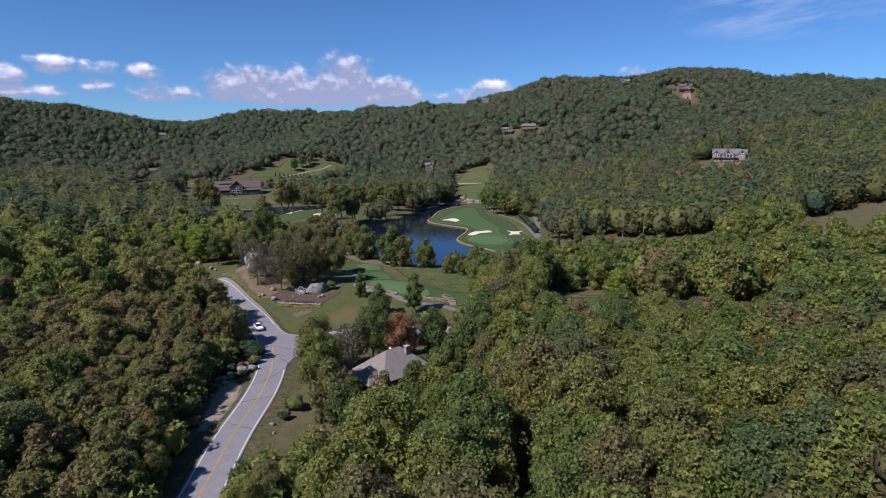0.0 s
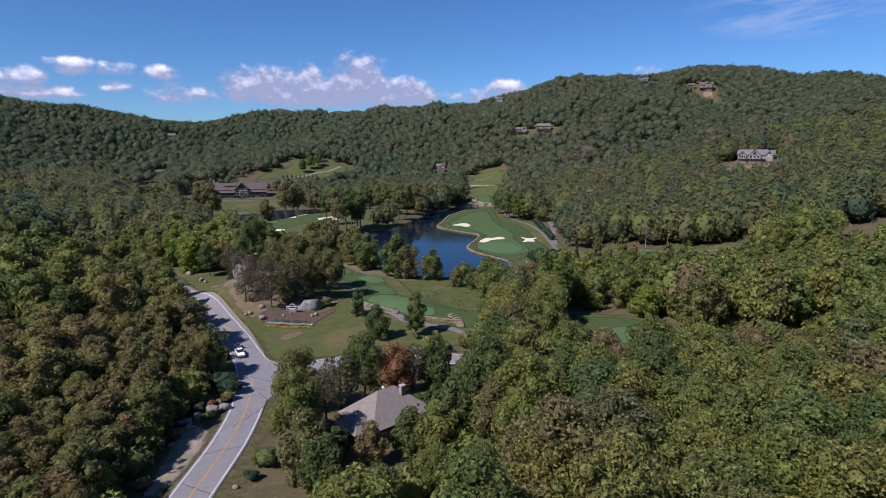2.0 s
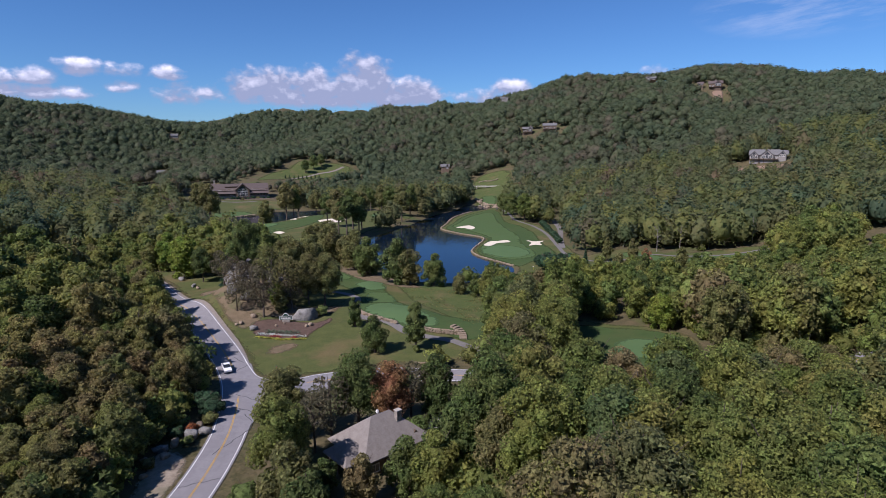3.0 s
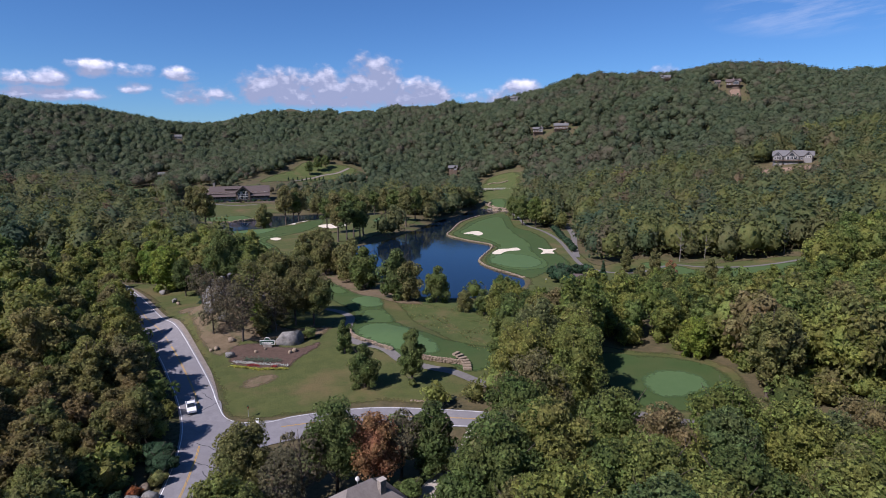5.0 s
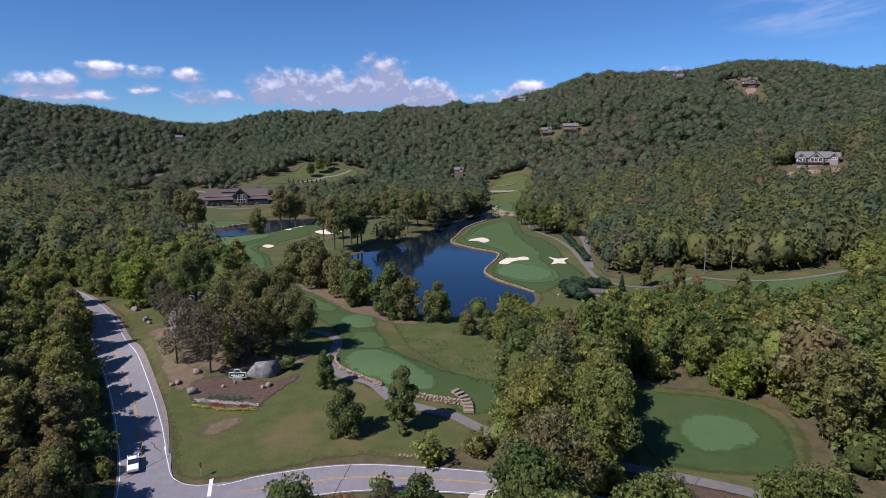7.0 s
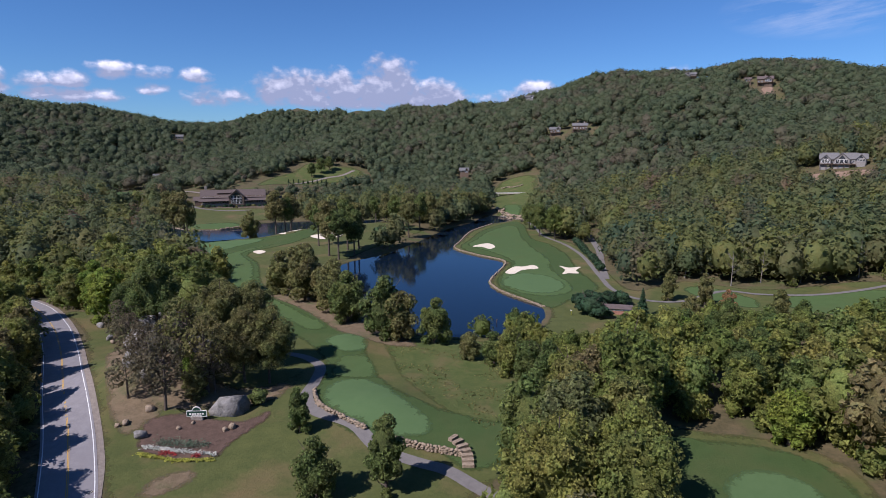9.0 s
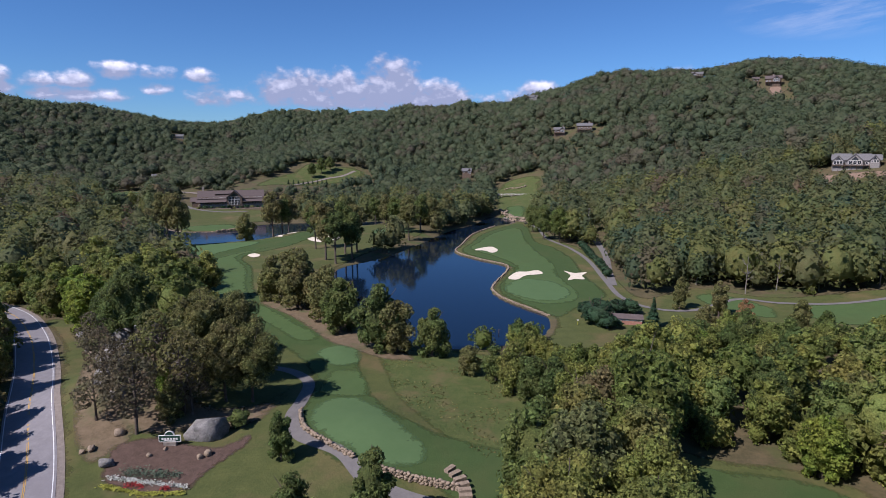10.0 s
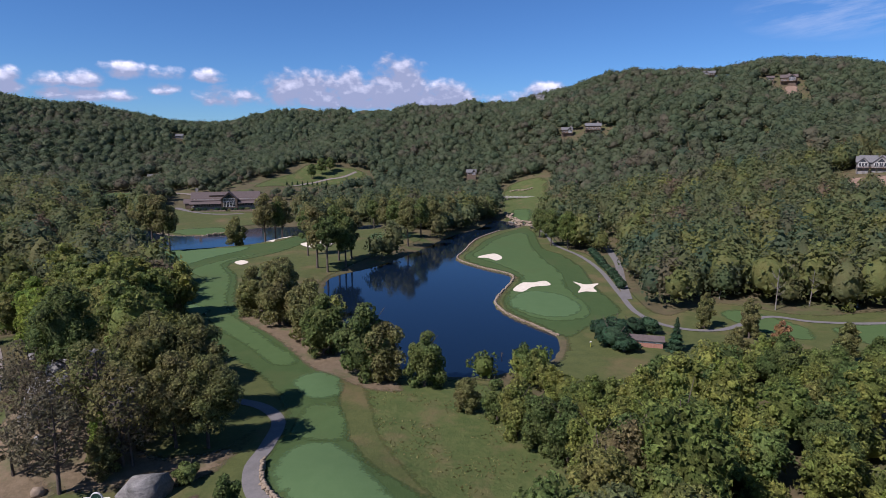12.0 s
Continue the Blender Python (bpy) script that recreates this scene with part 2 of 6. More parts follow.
M_BAND = surface("semi_rough", (0.038, 0.066, 0.018), (0.054, 0.086, 0.025), (0.060, 0.080, 0.025), 0.06, 2.0, relief=0.3, fade=True)
M_GREEN = surface("putting_green", (0.066, 0.116, 0.042), (0.080, 0.132, 0.050), None, 0.05, 2.0, relief=0.05, fade=True)
M_GRAVEL = surface("shoulder_gravel", (0.15, 0.125, 0.105), (0.27, 0.235, 0.20), None, 0.3, 3.5, relief=0.5)
M_SAND = surface("bunker_sand", (0.543, 0.471, 0.351), (0.708, 0.632, 0.494), None, 0.2, 1.0, relief=0.3)
M_ASPHALT = surface("worn_asphalt", (0.165, 0.157, 0.163), (0.24, 0.228, 0.232), (0.195, 0.183, 0.187), 0.12, 3.0, 0.85, 0.3, relief=0.1, dist=0.02)
M_CART = surface("cart_path_asphalt", (0.122, 0.114, 0.107), (0.182, 0.169, 0.156), None, 0.12, 3.0, relief=0.1, dist=0.02)
M_CRACK = surface("crack_sealant", (0.05, 0.05, 0.055), (0.09, 0.09, 0.09), None, 0.5, 4.0)
M_WHITE = surface("road_paint_white", (0.55, 0.55, 0.53), (0.80, 0.80, 0.78), None, 0.6, 5.0)
M_YELLOW = surface("road_paint_yellow", (0.40, 0.25, 0.06), (0.55, 0.34, 0.08), None, 0.6, 5.0)
M_DIRT = surface("bare_dirt", (0.10, 0.075, 0.042), (0.19, 0.142, 0.088), (0.075, 0.088, 0.034), 0.15, 2.0, fade=True)
M_EARTH = surface("cleared_red_earth", (0.15, 0.10, 0.068), (0.27, 0.19, 0.135), None, 0.15, 1.5, fade=True)
M_BANK = surface("sandy_bank", (0.17, 0.135, 0.095), (0.33, 0.28, 0.215), (0.10, 0.10, 0.05), 0.2, 1.6, fade=True)
M_MULCH = surface("bark_mulch", (0.060, 0.040, 0.029), (0.125, 0.082, 0.062), None, 0.2, 3.0, fade=True)
M_ROCK = surface("grey_boulder", (0.13, 0.125, 0.115), (0.33, 0.315, 0.29), (0.09, 0.09, 0.078), 0.35, 2.2, relief=0.9, dist=0.2)
M_ROCKTAN = surface("tan_fieldstone", (0.17, 0.13, 0.088), (0.36, 0.285, 0.205), None, 0.5, 3.0, relief=0.8, dist=0.1)


def water_material():
    m, nt, b = material("lake_water", 0.045, 0.5)
    b.inputs["Base Color"].default_value = (0.004, 0.010, 0.022, 1)
    b.inputs["IOR"].default_value = 1.33
    bump(nt, b, noise_fac(nt, 1.6, 4.0, 0.6, 0.2, 0.8), 0.10, 0.05)
    return m


M_WATER = water_material()

# ---------------------------------------------------------------- landform
# spot heights: metres over the lake
VALLEY = [(-60, 60, 1.0), (-40, 120, 0.5), (-45, 178, 0.2), (0, 181, 0.3), (-110, 150, 6), (-180, 200, 13), (0, 100, 2.5), (60, 120, 2), (60, 200, 1), (110, 190, 2),
          (-15, 222, 2.6), (0, 206, 2.2), (-50, 216, 2.4), (-110, 262, 0.8), (-165, 310, 1.2), (-80, 300, 2.2), (-36, 240, 2.4), (-25, 285, 1.2), (15, 262, 0.8), (40, 320, 0.9),
          (100, 340, 1.5), (170, 330, 6), (-120, 420, 2.2), (-120, 490, 3.0), (-190, 440, 1.5), (-210, 540, 2.0), (30, 430, 1.0), (45, 560, 1.0), (-60, 500, 3.0)]
SLOPES = [(-230, 640, 7), (-60, 640, 5), (30, 690, 6), (160, 560, 14), (200, 430, 12), (293, 600, 46), (280, 560, 34), (330, 420, 38), (-155, 843, 28), (-220, 862, 42), (-230, 735, 21),
          (-195, 790, 18), (-420, 760, 16), (-330, 520, 12), (-400, 330, 20), (20, 880, 38), (130, 892, 77), (97, 894, 75), (391, 962, 143), (388, 935, 126), (-20, 1040, 82), (-420, 1000, 50), (250, 300, 24)]
RIDGES = [(240, 1176, 178), (343, 1150, 168), (419, 1124, 180), (508, 1087, 178), (603, 1038, 162), (714, 964, 143), (131, 1193, 149), (18, 1240, 131), (-95, 1280, 126),
          (-210, 1320, 127), (-330, 1360, 135), (-470, 1390, 136), (-625, 1370, 101), (-545, 1230, 94), (-584, 1048, 103), (-654, 1006, 116), (-717, 962, 121), (-850, 800, 125), (800, 650, 120),
          (500, 760, 104), (300, 880, 108), (0, -300, 10), (-500, -100, 45), (500, -100, 45), (0, 1800, 60), (-900, 1600, 60), (900, 1500, 90)]


# built-on ground, which is levelled
BUILT = [(290, 596), (391, 962), (372, 972), (130, 892), (98, 895), (86, 1205), (-20, 838), (329, 1068), (-397, 796), (-494, 1036), (-190, 800), (-225, 850)]


def thin_plate(spots):
    p = np.array(spots, float)
    c, z = p[:, :2] / 300.0, p[:, 2]
    n = len(c)
    r2 = ((c[:, None] - c[None]) ** 2).sum(-1)
    k = 0.5 * r2 * np.log(r2 + 1e-9) + 0.004 * np.eye(n)
    a = np.zeros((n + 3, n + 3))
    a[:n, :n], a[:n, n], a[:n, n + 1:], a[n, :n], a[n + 1:, :n] = k, 1, c, 1, c.T
    w = np.linalg.solve(a, np.concatenate([z, np.zeros(3)]))

    def height_at(x, y):
        u, v = np.asarray(x) / 300.0, np.asarray(y) / 300.0
        out = w[n] + w[n + 1] * u + w[n + 2] * v
        for i in range(n):
            d = (u - c[i, 0]) ** 2 + (v - c[i, 1]) ** 2
            out = out + w[i] * 0.5 * d * np.log(d + 1e-9)
        return out
    return height_at


def closed(points, step=2.0):
    """A smooth closed outline through a few corner points."""
    out, n = [], len(points)
    for i in range(n):
        p0, p1, p2, p3 = [np.array(points[(i + j) % n], float) for j in (-1, 0, 1, 2)]
        k = max(2, int(np.linalg.norm(p2 - p1) / step))
        for j in range(k):
            t = j / k
            out.append(0.5 * (2 * p1 + (p2 - p0) * t + (2 * p0 - 5 * p1 + 4 * p2 - p3) * t * t + (3 * p1 - p0 - 3 * p2 + p3) * t ** 3))
    return np.array(out)


def line(points, step=2.0):
    """A smooth open line through a few points."""
    pts = [np.array(p, float) for p in points]
    pts = [2 * pts[0] - pts[1], *pts, 2 * pts[-1] - pts[-2]]
    out = []
    for i in range(1, len(pts) - 2):
        p0, p1, p2, p3 = pts[i - 1:i + 3]
        k = max(2, int(np.linalg.norm(p2 - p1) / step))
        for j in range(k):
            t = j / k
            out.append(0.5 * (2 * p1 + (p2 - p0) * t + (2 * p0 - 5 * p1 + 4 * p2 - p3) * t * t + (3 * p1 - p0 - 3 * p2 + p3) * t ** 3))
    return np.array([*out, pts[-2]])


def signed(poly, x, y):
    """Distance to a closed outline, negative inside."""
    x, y = np.asarray(x, float), np.asarray(y, float)
    best, inside = np.full(x.shape, 1e9), np.zeros(x.shape, bool)
    a, b = poly, np.roll(poly, -1, 0)
    for (ax, ay), (bx, by) in zip(a, b):
        dx, dy = bx - ax, by - ay
        t = np.clip(((x - ax) * dx + (y - ay) * dy) / (dx * dx + dy * dy + 1e-12), 0, 1)
        best = np.minimum(best, (x - ax - t * dx) ** 2 + (y - ay - t * dy) ** 2)
        inside ^= ((ay > y) != (by > y)) & (x < (bx - ax) * (y - ay) / (by - ay + 1e-12) + ax)
    return np.where(inside, -1, 1) * np.sqrt(best)


def off_line(ln, x, y):
    x, y = np.asarray(x, float), np.asarray(y, float)
    best = np.full(x.shape, 1e9)
    for (ax, ay), (bx, by) in zip(ln[:-1], ln[1:]):
        dx, dy = bx - ax, by - ay
        t = np.clip(((x - ax) * dx + (y - ay) * dy) / (dx * dx + dy * dy + 1e-12), 0, 1)
        best = np.minimum(best, (x - ax - t * dx) ** 2 + (y - ay - t * dy) ** 2)
    return np.sqrt(best)


LAKE = closed([(30, 590), (11, 561), (-4.5, 521), (-10, 478), (-12.3, 451), (1.3, 430), (15, 415.5), (16.4, 403), (9.7, 374), (8.6, 360.5), (13.8, 345.7), (23, 332), (29.5, 323),
               (27.5, 306), (22, 296.5), (12, 290.5), (-2, 286.5), (-13, 288), (-22, 297), (-36, 317), (-54, 352), (-66, 380), (-68, 405), (-53, 431), (-38, 474), (-22, 535), (-4, 575), (6, 620), (20, 618)])
POND = closed([(-198, 459), (-178, 465), (-156, 478), (-140, 492), (-126, 520), (-112, 545), (-85, 560), (-80, 585), (-120, 575), (-143, 572), (-172, 560), (-176, 533), (-198, 520),
               (-222, 524), (-262, 556), (-300, 560), (-275, 520), (-232, 488)])
LAKE_Z, POND_Z = 0.0, 0.5
ROAD = line([(-24, -60), (-31, 10), (-38, 50), (-42.3, 91), (-44.3, 112), (-45.3, 135), (-48.5, 155), (-56.4, 177.5), (-74.8, 205.4), (-98, 234.8), (-122.2, 265.2), (-143, 288.2), (-166.5, 308.5), (-192, 318), (-240, 322), (-330, 350)])
SIDE = line([(-53, 176), (-42, 175.2), (-31, 178.3), (-20, 181), (-10, 181.6), (10, 180), (30, 172), (48, 160), (60, 159), (70, 165.5), (80, 173.5), (95, 183), (118, 192), (150, 200)])
CART = line([(-66, 262), (-57, 262), (-46, 261), (-38.5, 254), (-36.6, 243), (-36, 234), (-31, 225), (-21, 219), (-14.5, 211.5), (-6.8, 207.5), (0, 204.8), (8, 198.5), (22, 191), (44, 183.5), (58, 177.3), (68, 168)], 1.5)
CART_EAST = line([(20, 618), (36, 585), (44, 545), (46, 500), (56, 462), (60.5, 425), (60.5, 380), (61, 350), (69, 334), (84, 332), (105, 347), (118, 341), (140, 338), (175, 345)])
CART_WOODS = line([(95, 640), (88, 591), (78, 530), (76, 500), (74.5, 470), (72, 438), (66, 400), (62, 370)])
base_height = thin_plate(VALLEY + SLOPES + RIDGES)


def smooth(a):
    a = np.clip(a, 0, 1)
    return a * a * (3 - 2 * a)


def raw_height(x, y):
    z = base_height(x, y)
    near = np.hypot(np.asarray(x), np.asarray(y) - 300)
    z = np.where(y > 1500, z * np.clip(1 - (y - 1500) / 1500, 0.2, 1), z)
    z = np.where(near > 1900, np.clip(z, -20, 90), z)
    # spurs and gullies of the hills
    fold = np.sin(x / 47 + 1.3 * np.sin(y / 83)) * np.sin(y / 71 + 0.9 * np.sin(x / 59)) + 0.55 * np.sin(x / 23 - y / 31 + 1.1 * np.sin(y / 41)) + 0.35 * np.sin(x / 13 + y / 17 + 2.0 * np.sin(x / 37))
    level = np.ones(np.shape(x))
    for hx0, hy0 in BUILT:
        level = level * (1 - np.exp(-((x - hx0) ** 2 + (y - hy0) ** 2) / 55.0 ** 2))
    z = z + 6.5 * fold * level * smooth((z - 14) / 50) * smooth((y - 560) / 160)
    z = z + 11.0 * np.exp(-(((x + 76) / 17) ** 2 + ((y - 246) / 20) ** 2))      # rocky knoll by the entrance
    z = z + 2.2 * np.exp(-(((x + 17) / 13) ** 2 + ((y - 229) / 11) ** 2))       # raised front tee
    z = z + 1.0 * np.exp(-(((x + 36) / 7) ** 2 + ((y - 274) / 9) ** 2))
    z = z + 2.0 * np.exp(-(((x + 118) / 25) ** 2 + ((y - 490) / 25) ** 2))      # raised green
    for outline, level in ((LAKE, LAKE_Z), (POND, POND_Z)):
        box = (x > outline[:, 0].min() - 40) & (x < outline[:, 0].max() + 40) & (y > outline[:, 1].min() - 40) & (y < outline[:, 1].max() + 40)
        d = np.full(np.shape(x), 99.0)
        d[box] = signed(outline, x[box], y[box])
        rim = level + 0.35
        z = np.where(d > 0, rim + (z - rim) * smooth(d / 16), z)
        z = np.where(d <= 0, rim - 2.2 * smooth(-d / 3.0), z)
    return z


def spread(lo, hi, step, far_lo, far_hi, growth=1.16):
    mid = list(np.arange(lo, hi + 0.1, step))
    for target, sign in ((far_hi, 1), (far_lo, -1)):
        s, edge = step, mid[-1] if sign > 0 else mid[0]
        while (target - edge) * sign > 0:
            s = min(s * growth, 260)
            edge += sign * s
            mid = mid + [edge] if sign > 0 else [edge] + mid
    return np.array(mid)


GX, GY = spread(-250, 180, 2.2, -4800, 4800), spread(40, 640, 2.2, -4700, 4800)
XX, YY = np.meshgrid(GX, GY)
ZZ = raw_height(XX.ravel(), YY.ravel()).reshape(XX.shape)


def ground(x, y):
    """The height of the ground sheet."""
    x, y = np.asarray(x, float), np.asarray(y, float)
    i = np.clip(np.searchsorted(GX, x) - 1, 0, len(GX) - 2)
    j = np.clip(np.searchsorted(GY, y) - 1, 0, len(GY) - 2)
    u, v = (x - GX[i]) / (GX[i + 1] - GX[i]), (y - GY[j]) / (GY[j + 1] - GY[j])
    return (ZZ[j, i] * (1 - u) + ZZ[j, i + 1] * u) * (1 - v) + (ZZ[j + 1, i] * (1 - u) + ZZ[j + 1, i + 1] * u) * v


def gz(x, y):
    return float(ground(np.array([x]), np.array([y]))[0])


def mesh_from(name, verts, faces, mats, smooth_faces=False, tint=None):
    """A mesh from arrays of corners and of same-sized faces."""
    me = bpy.data.meshes.new(name)
    verts, faces = np.asarray(verts, np.float32), np.asarray(faces, np.int32)
    k = faces.shape[1]
    me.vertices.add(len(verts))
    me.vertices.foreach_set("co", verts.ravel())
    me.loops.add(faces.size)
    me.loops.foreach_set("vertex_index", faces.ravel())
    me.polygons.add(len(faces))
    me.polygons.foreach_set("loop_start", np.arange(0, faces.size, k, dtype=np.int32))
    if smooth_faces:
        me.polygons.foreach_set("use_smooth", np.ones(len(faces), bool))
    for m in mats if isinstance(mats, (list, tuple)) else [mats]:
        me.materials.append(m)
    if tint is not None:
        me.attributes.new("tint", "FLOAT", "POINT").data.foreach_set("value", np.asarray(tint, np.float32))
    me.update(calc_edges=True)
    return me


nx, ny = len(GX), len(GY)
idx = np.arange(nx * ny).reshape(ny, nx)
quads = np.stack([idx[:-1, :-1], idx[:-1, 1:], idx[1:, 1:], idx[1:, :-1]], -1).reshape(-1, 4)
tagged(new("ground", mesh_from("ground", np.stack([XX, YY, ZZ], -1).reshape(-1, 3), quads, M_FLOOR, True)),
       "brown leaf-littered forest floor of the valley and hills", "ground", kind="structure")


def draped(name, outline, mat, lift, label, category, kind="structure", step=2.6, level=None):
    """A sheet that lies on the ground inside an outline."""
    from_x, from_y = outline.min(0), outline.max(0)
    gx, gy = np.meshgrid(np.arange(from_x[0], from_y[0], step), np.arange(from_x[1], from_y[1], step))
    gx, gy = gx.ravel(), gy.ravel()
    keep = signed(outline, gx, gy) < -0.5 * step
    pts = np.concatenate([outline, np.stack([gx[keep], gy[keep]], -1)])
    n = len(outline)
    res = delaunay_2d_cdt([Vector(p) for p in pts], [], [list(range(n))], 1, 1e-4)
    co = np.array([tuple(v) for v in res[0]])
    z = ground(co[:, 0], co[:, 1]) + lift if level is None else np.full(len(co), level)
    me = mesh_from(name, np.column_stack([co, z]), np.array([f for f in res[2] if len(f) == 3]), mat, True)
    me.attributes.new("edge", "FLOAT", "POINT").data.foreach_set("value", np.clip(-signed(outline, co[:, 0], co[:, 1]) / 1.3, 0, 1).astype(np.float32))
    return tagged(new(name, me), label, category, kind=kind)


def ribbon(name, ln, offsets, mat, lift, label, category, kind="structure", parent=None, start=0, stop=None, tilt=None):
    """A strip along a line; offsets are the distances of its long edges from the line, to its right."""
    ln = ln[start:stop]
    d = np.gradient(ln, axis=0)
    d /= np.linalg.norm(d, axis=1)[:, None]
    nrm = np.stack([d[:, 1], -d[:, 0]], -1)
    rows = [ln + nrm * (np.asarray(o)[start:stop, None] if np.ndim(o) else o) for o in offsets]
    zs = [ground(r[:, 0], r[:, 1]) + lift for r in rows]
    k, n = len(rows), len(ln)
    v = np.concatenate([np.column_stack([r, z]) for r, z in zip(rows, zs)])
    ii = np.arange(k * n).reshape(k, n)
    f = np.stack([ii[:-1, :-1], ii[1:, :-1], ii[1:, 1:], ii[:-1, 1:]], -1).reshape(-1, 4)
    ob = new(name, mesh_from(name, v, f, mat, True))
    if parent:
        ob.parent = parent
    return tagged(ob, label, category, kind=kind)


# ---------------------------------------------------------------- water, grass, sand, roads
draped("lake_water", closed(LAKE[::4], 3), M_WATER, 0, "dark blue still lake reflecting the sky", "lake", step=12, level=LAKE_Z)
draped("pond_water", closed(POND[::4], 3), M_WATER, 0, "dark blue pond in front of the clubhouse", "pond", step=12, level=POND_Z)

CLEARING = closed([(-242, 724), (-215, 745), (-190, 775), (-156, 815), (-150, 846), (-172, 862), (-200, 848), (-214, 856), (-226, 850), (-234, 815), (-247, 775)])
LAWN = closed([(-51, 180), (-60, 194), (-80, 221), (-104, 252), (-126, 281), (-150, 305), (-120, 300), (-104, 290), (-92, 264), (-66, 262), (-76, 280), (-86, 296), (-98, 312), (-100, 332), (-130, 370),
               (-172, 420), (-205, 446), (-190, 462), (-156, 480), (-126, 512), (-100, 545), (-60, 545), (-38, 520), (-50, 470), (-66, 420), (-70, 395), (-62, 360), (-40, 322), (-22, 298), (-12, 286),
               (8, 285), (20, 268), (26, 250), (24, 225), (14, 208), (6, 199), (0, 188), (-20, 188), (-38, 181)])
draped("rough_grass", LAWN, M_ROUGH, 0.05, "mown green and tan rough grass", "lawn")
MEADOW = closed([(-20, 262), (-25, 280), (-12, 284), (6, 282), (14, 268), (24, 246), (20, 228), (8, 220), (-4, 230), (-14, 246)])
draped("meadow", MEADOW, M_MEADOW, 0.09, "unmown tan and green meadow grass by the lake", "meadow")
EAST = closed([(-13, 450), (-8, 480), (-3, 520), (12, 560), (30, 588), (40, 600), (48, 560), (50, 500), (62, 465), (66, 425), (66, 385), (70, 350), (95, 366), (120, 350), (165, 352), (170, 330), (130, 300),
               (100, 300), (82, 300), (68, 300), (58, 284), (34, 276), (18, 288), (26, 298), (30, 310), (31, 323), (23, 333), (14, 347), (9.5, 361), (11, 374), (17, 403), (15, 416), (1, 431)])
draped("rough_grass", EAST, M_ROUGH, 0.05, "mown green rough grass with tan patches", "lawn")
draped("rough_grass", closed([(41, 230), (52, 226), (66, 223), (76, 214), (75, 200), (69, 188), (61, 178), (44, 181), (36, 188), (38, 210)]), M_ROUGH, 0.05, "mown grass round the practice green", "lawn")
draped("rough_grass", closed([(16, 640), (22, 600), (40, 602), (52, 650), (58, 705), (64, 785), (24, 785), (14, 700)]), M_MEADOW, 0.15, "far tan-green fairway beyond the lake", "lawn", step=8)
draped("rough_grass", CLEARING, M_MEADOW, 0.3, "tan-green clearing on the hillside", "lawn", step=8)
draped("rough_grass", closed([(-228, 530), (-205, 516), (-180, 522), (-176, 540), (-180, 562), (-150, 585), (-170, 620), (-250, 622), (-270, 590)]), M_ROUGH, 0.15, "tan grassy slope below the clubhouse", "lawn", step=6)
draped("rough_grass", closed([(-392, 700), (-366, 712), (-330, 645), (-322, 632), (-336, 618), (-356, 648)]), M_FAIR, 0.3, "far bright green fairway", "lawn", step=8)

draped("fairway", closed([(-90, 318), (-122, 354), (-164, 403), (-196, 440), (-184, 459), (-150, 469), (-126, 476), (-112, 505), (-106, 478), (-112, 450), (-126, 420), (-110, 392), (-94, 355), (-80, 333),
                          (-58, 309), (-42, 291), (-31, 276), (-26, 261), (-20, 247), (-10, 233), (6, 226), (18, 224), (14, 212), (4, 205), (-4, 212), (-16, 213), (-27, 221), (-33, 230), (-36, 243), (-38, 256), (-46, 270), (-58, 283), (-80, 303)]),
       M_BAND, 0.13, "darker semi-rough grass along the fairway", "fairway")
draped("fairway", closed([(-85, 318), (-112, 352), (-124, 364), (-122, 384), (-140, 404), (-134, 432), (-122, 446), (-130, 420), (-113, 392), (-97, 354), (-83, 331), (-61, 307), (-46, 291), (-52, 286), (-66, 300)]),
       M_FAIR, 0.19, "smooth mown green fairway", "fairway")
draped("fairway", closed([(-108, 338), (-122, 355), (-163, 404), (-194, 440), (-183, 456), (-152, 465), (-134, 462), (-146, 430), (-144, 404), (-128, 386), (-130, 364), (-114, 352), (-96, 338), (-98, 330)]),
       M_GREEN, 0.24, "smooth light green putting surface", "putting green")
draped("tee", closed([(-31.5, 231), (-32, 242), (-25, 246), (-18, 240), (-12, 231), (-5, 223), (-4.5, 218), (-8, 215.5), (-15, 216), (-24, 222.5)]), M_GREEN, 0.24, "flat mown light green front tee", "tee")
draped("tee", closed([(-43, 276), (-37.5, 283), (-30, 277), (-29, 268), (-36, 265.5)]), M_GREEN, 0.24, "flat mown light green back tee", "tee")
draped("fairway", closed([(-34, 248), (-35, 262), (-28, 264), (-22, 252), (-22, 246), (-30, 246)]), M_FAIR, 0.21, "mown walkway between the tees", "fairway")
draped("fairway", closed([(-9, 455), (-4, 482), (2, 516), (14, 548), (30, 574), (37, 552), (38, 490), (47, 465), (53, 430), (53, 395), (55, 372), (56, 352), (46, 340), (38, 328), (32, 322), (24, 334), (15, 348), (11.5, 361), (13, 376), (19.5, 405), (12, 422), (0, 435)]),
       M_BAND, 0.11, "dark green semi-rough by the lake", "fairway")
draped("fairway", closed([(-4, 458), (1, 484), (8, 516), (22, 548), (31, 545), (32, 495), (36, 450), (41, 420), (41, 385), (45, 356), (40, 341), (27, 339), (15, 354), (14, 375), (21, 408), (12, 432)]),
       M_FAIR, 0.17, "smooth mown green fairway beside the lake", "fairway")
draped("fairway", closed([(15, 356), (15, 368), (22, 380), (36, 376), (42, 358), (37, 345), (27, 343)]), M_GREEN, 0.22, "light green approach at the lake", "putting green")
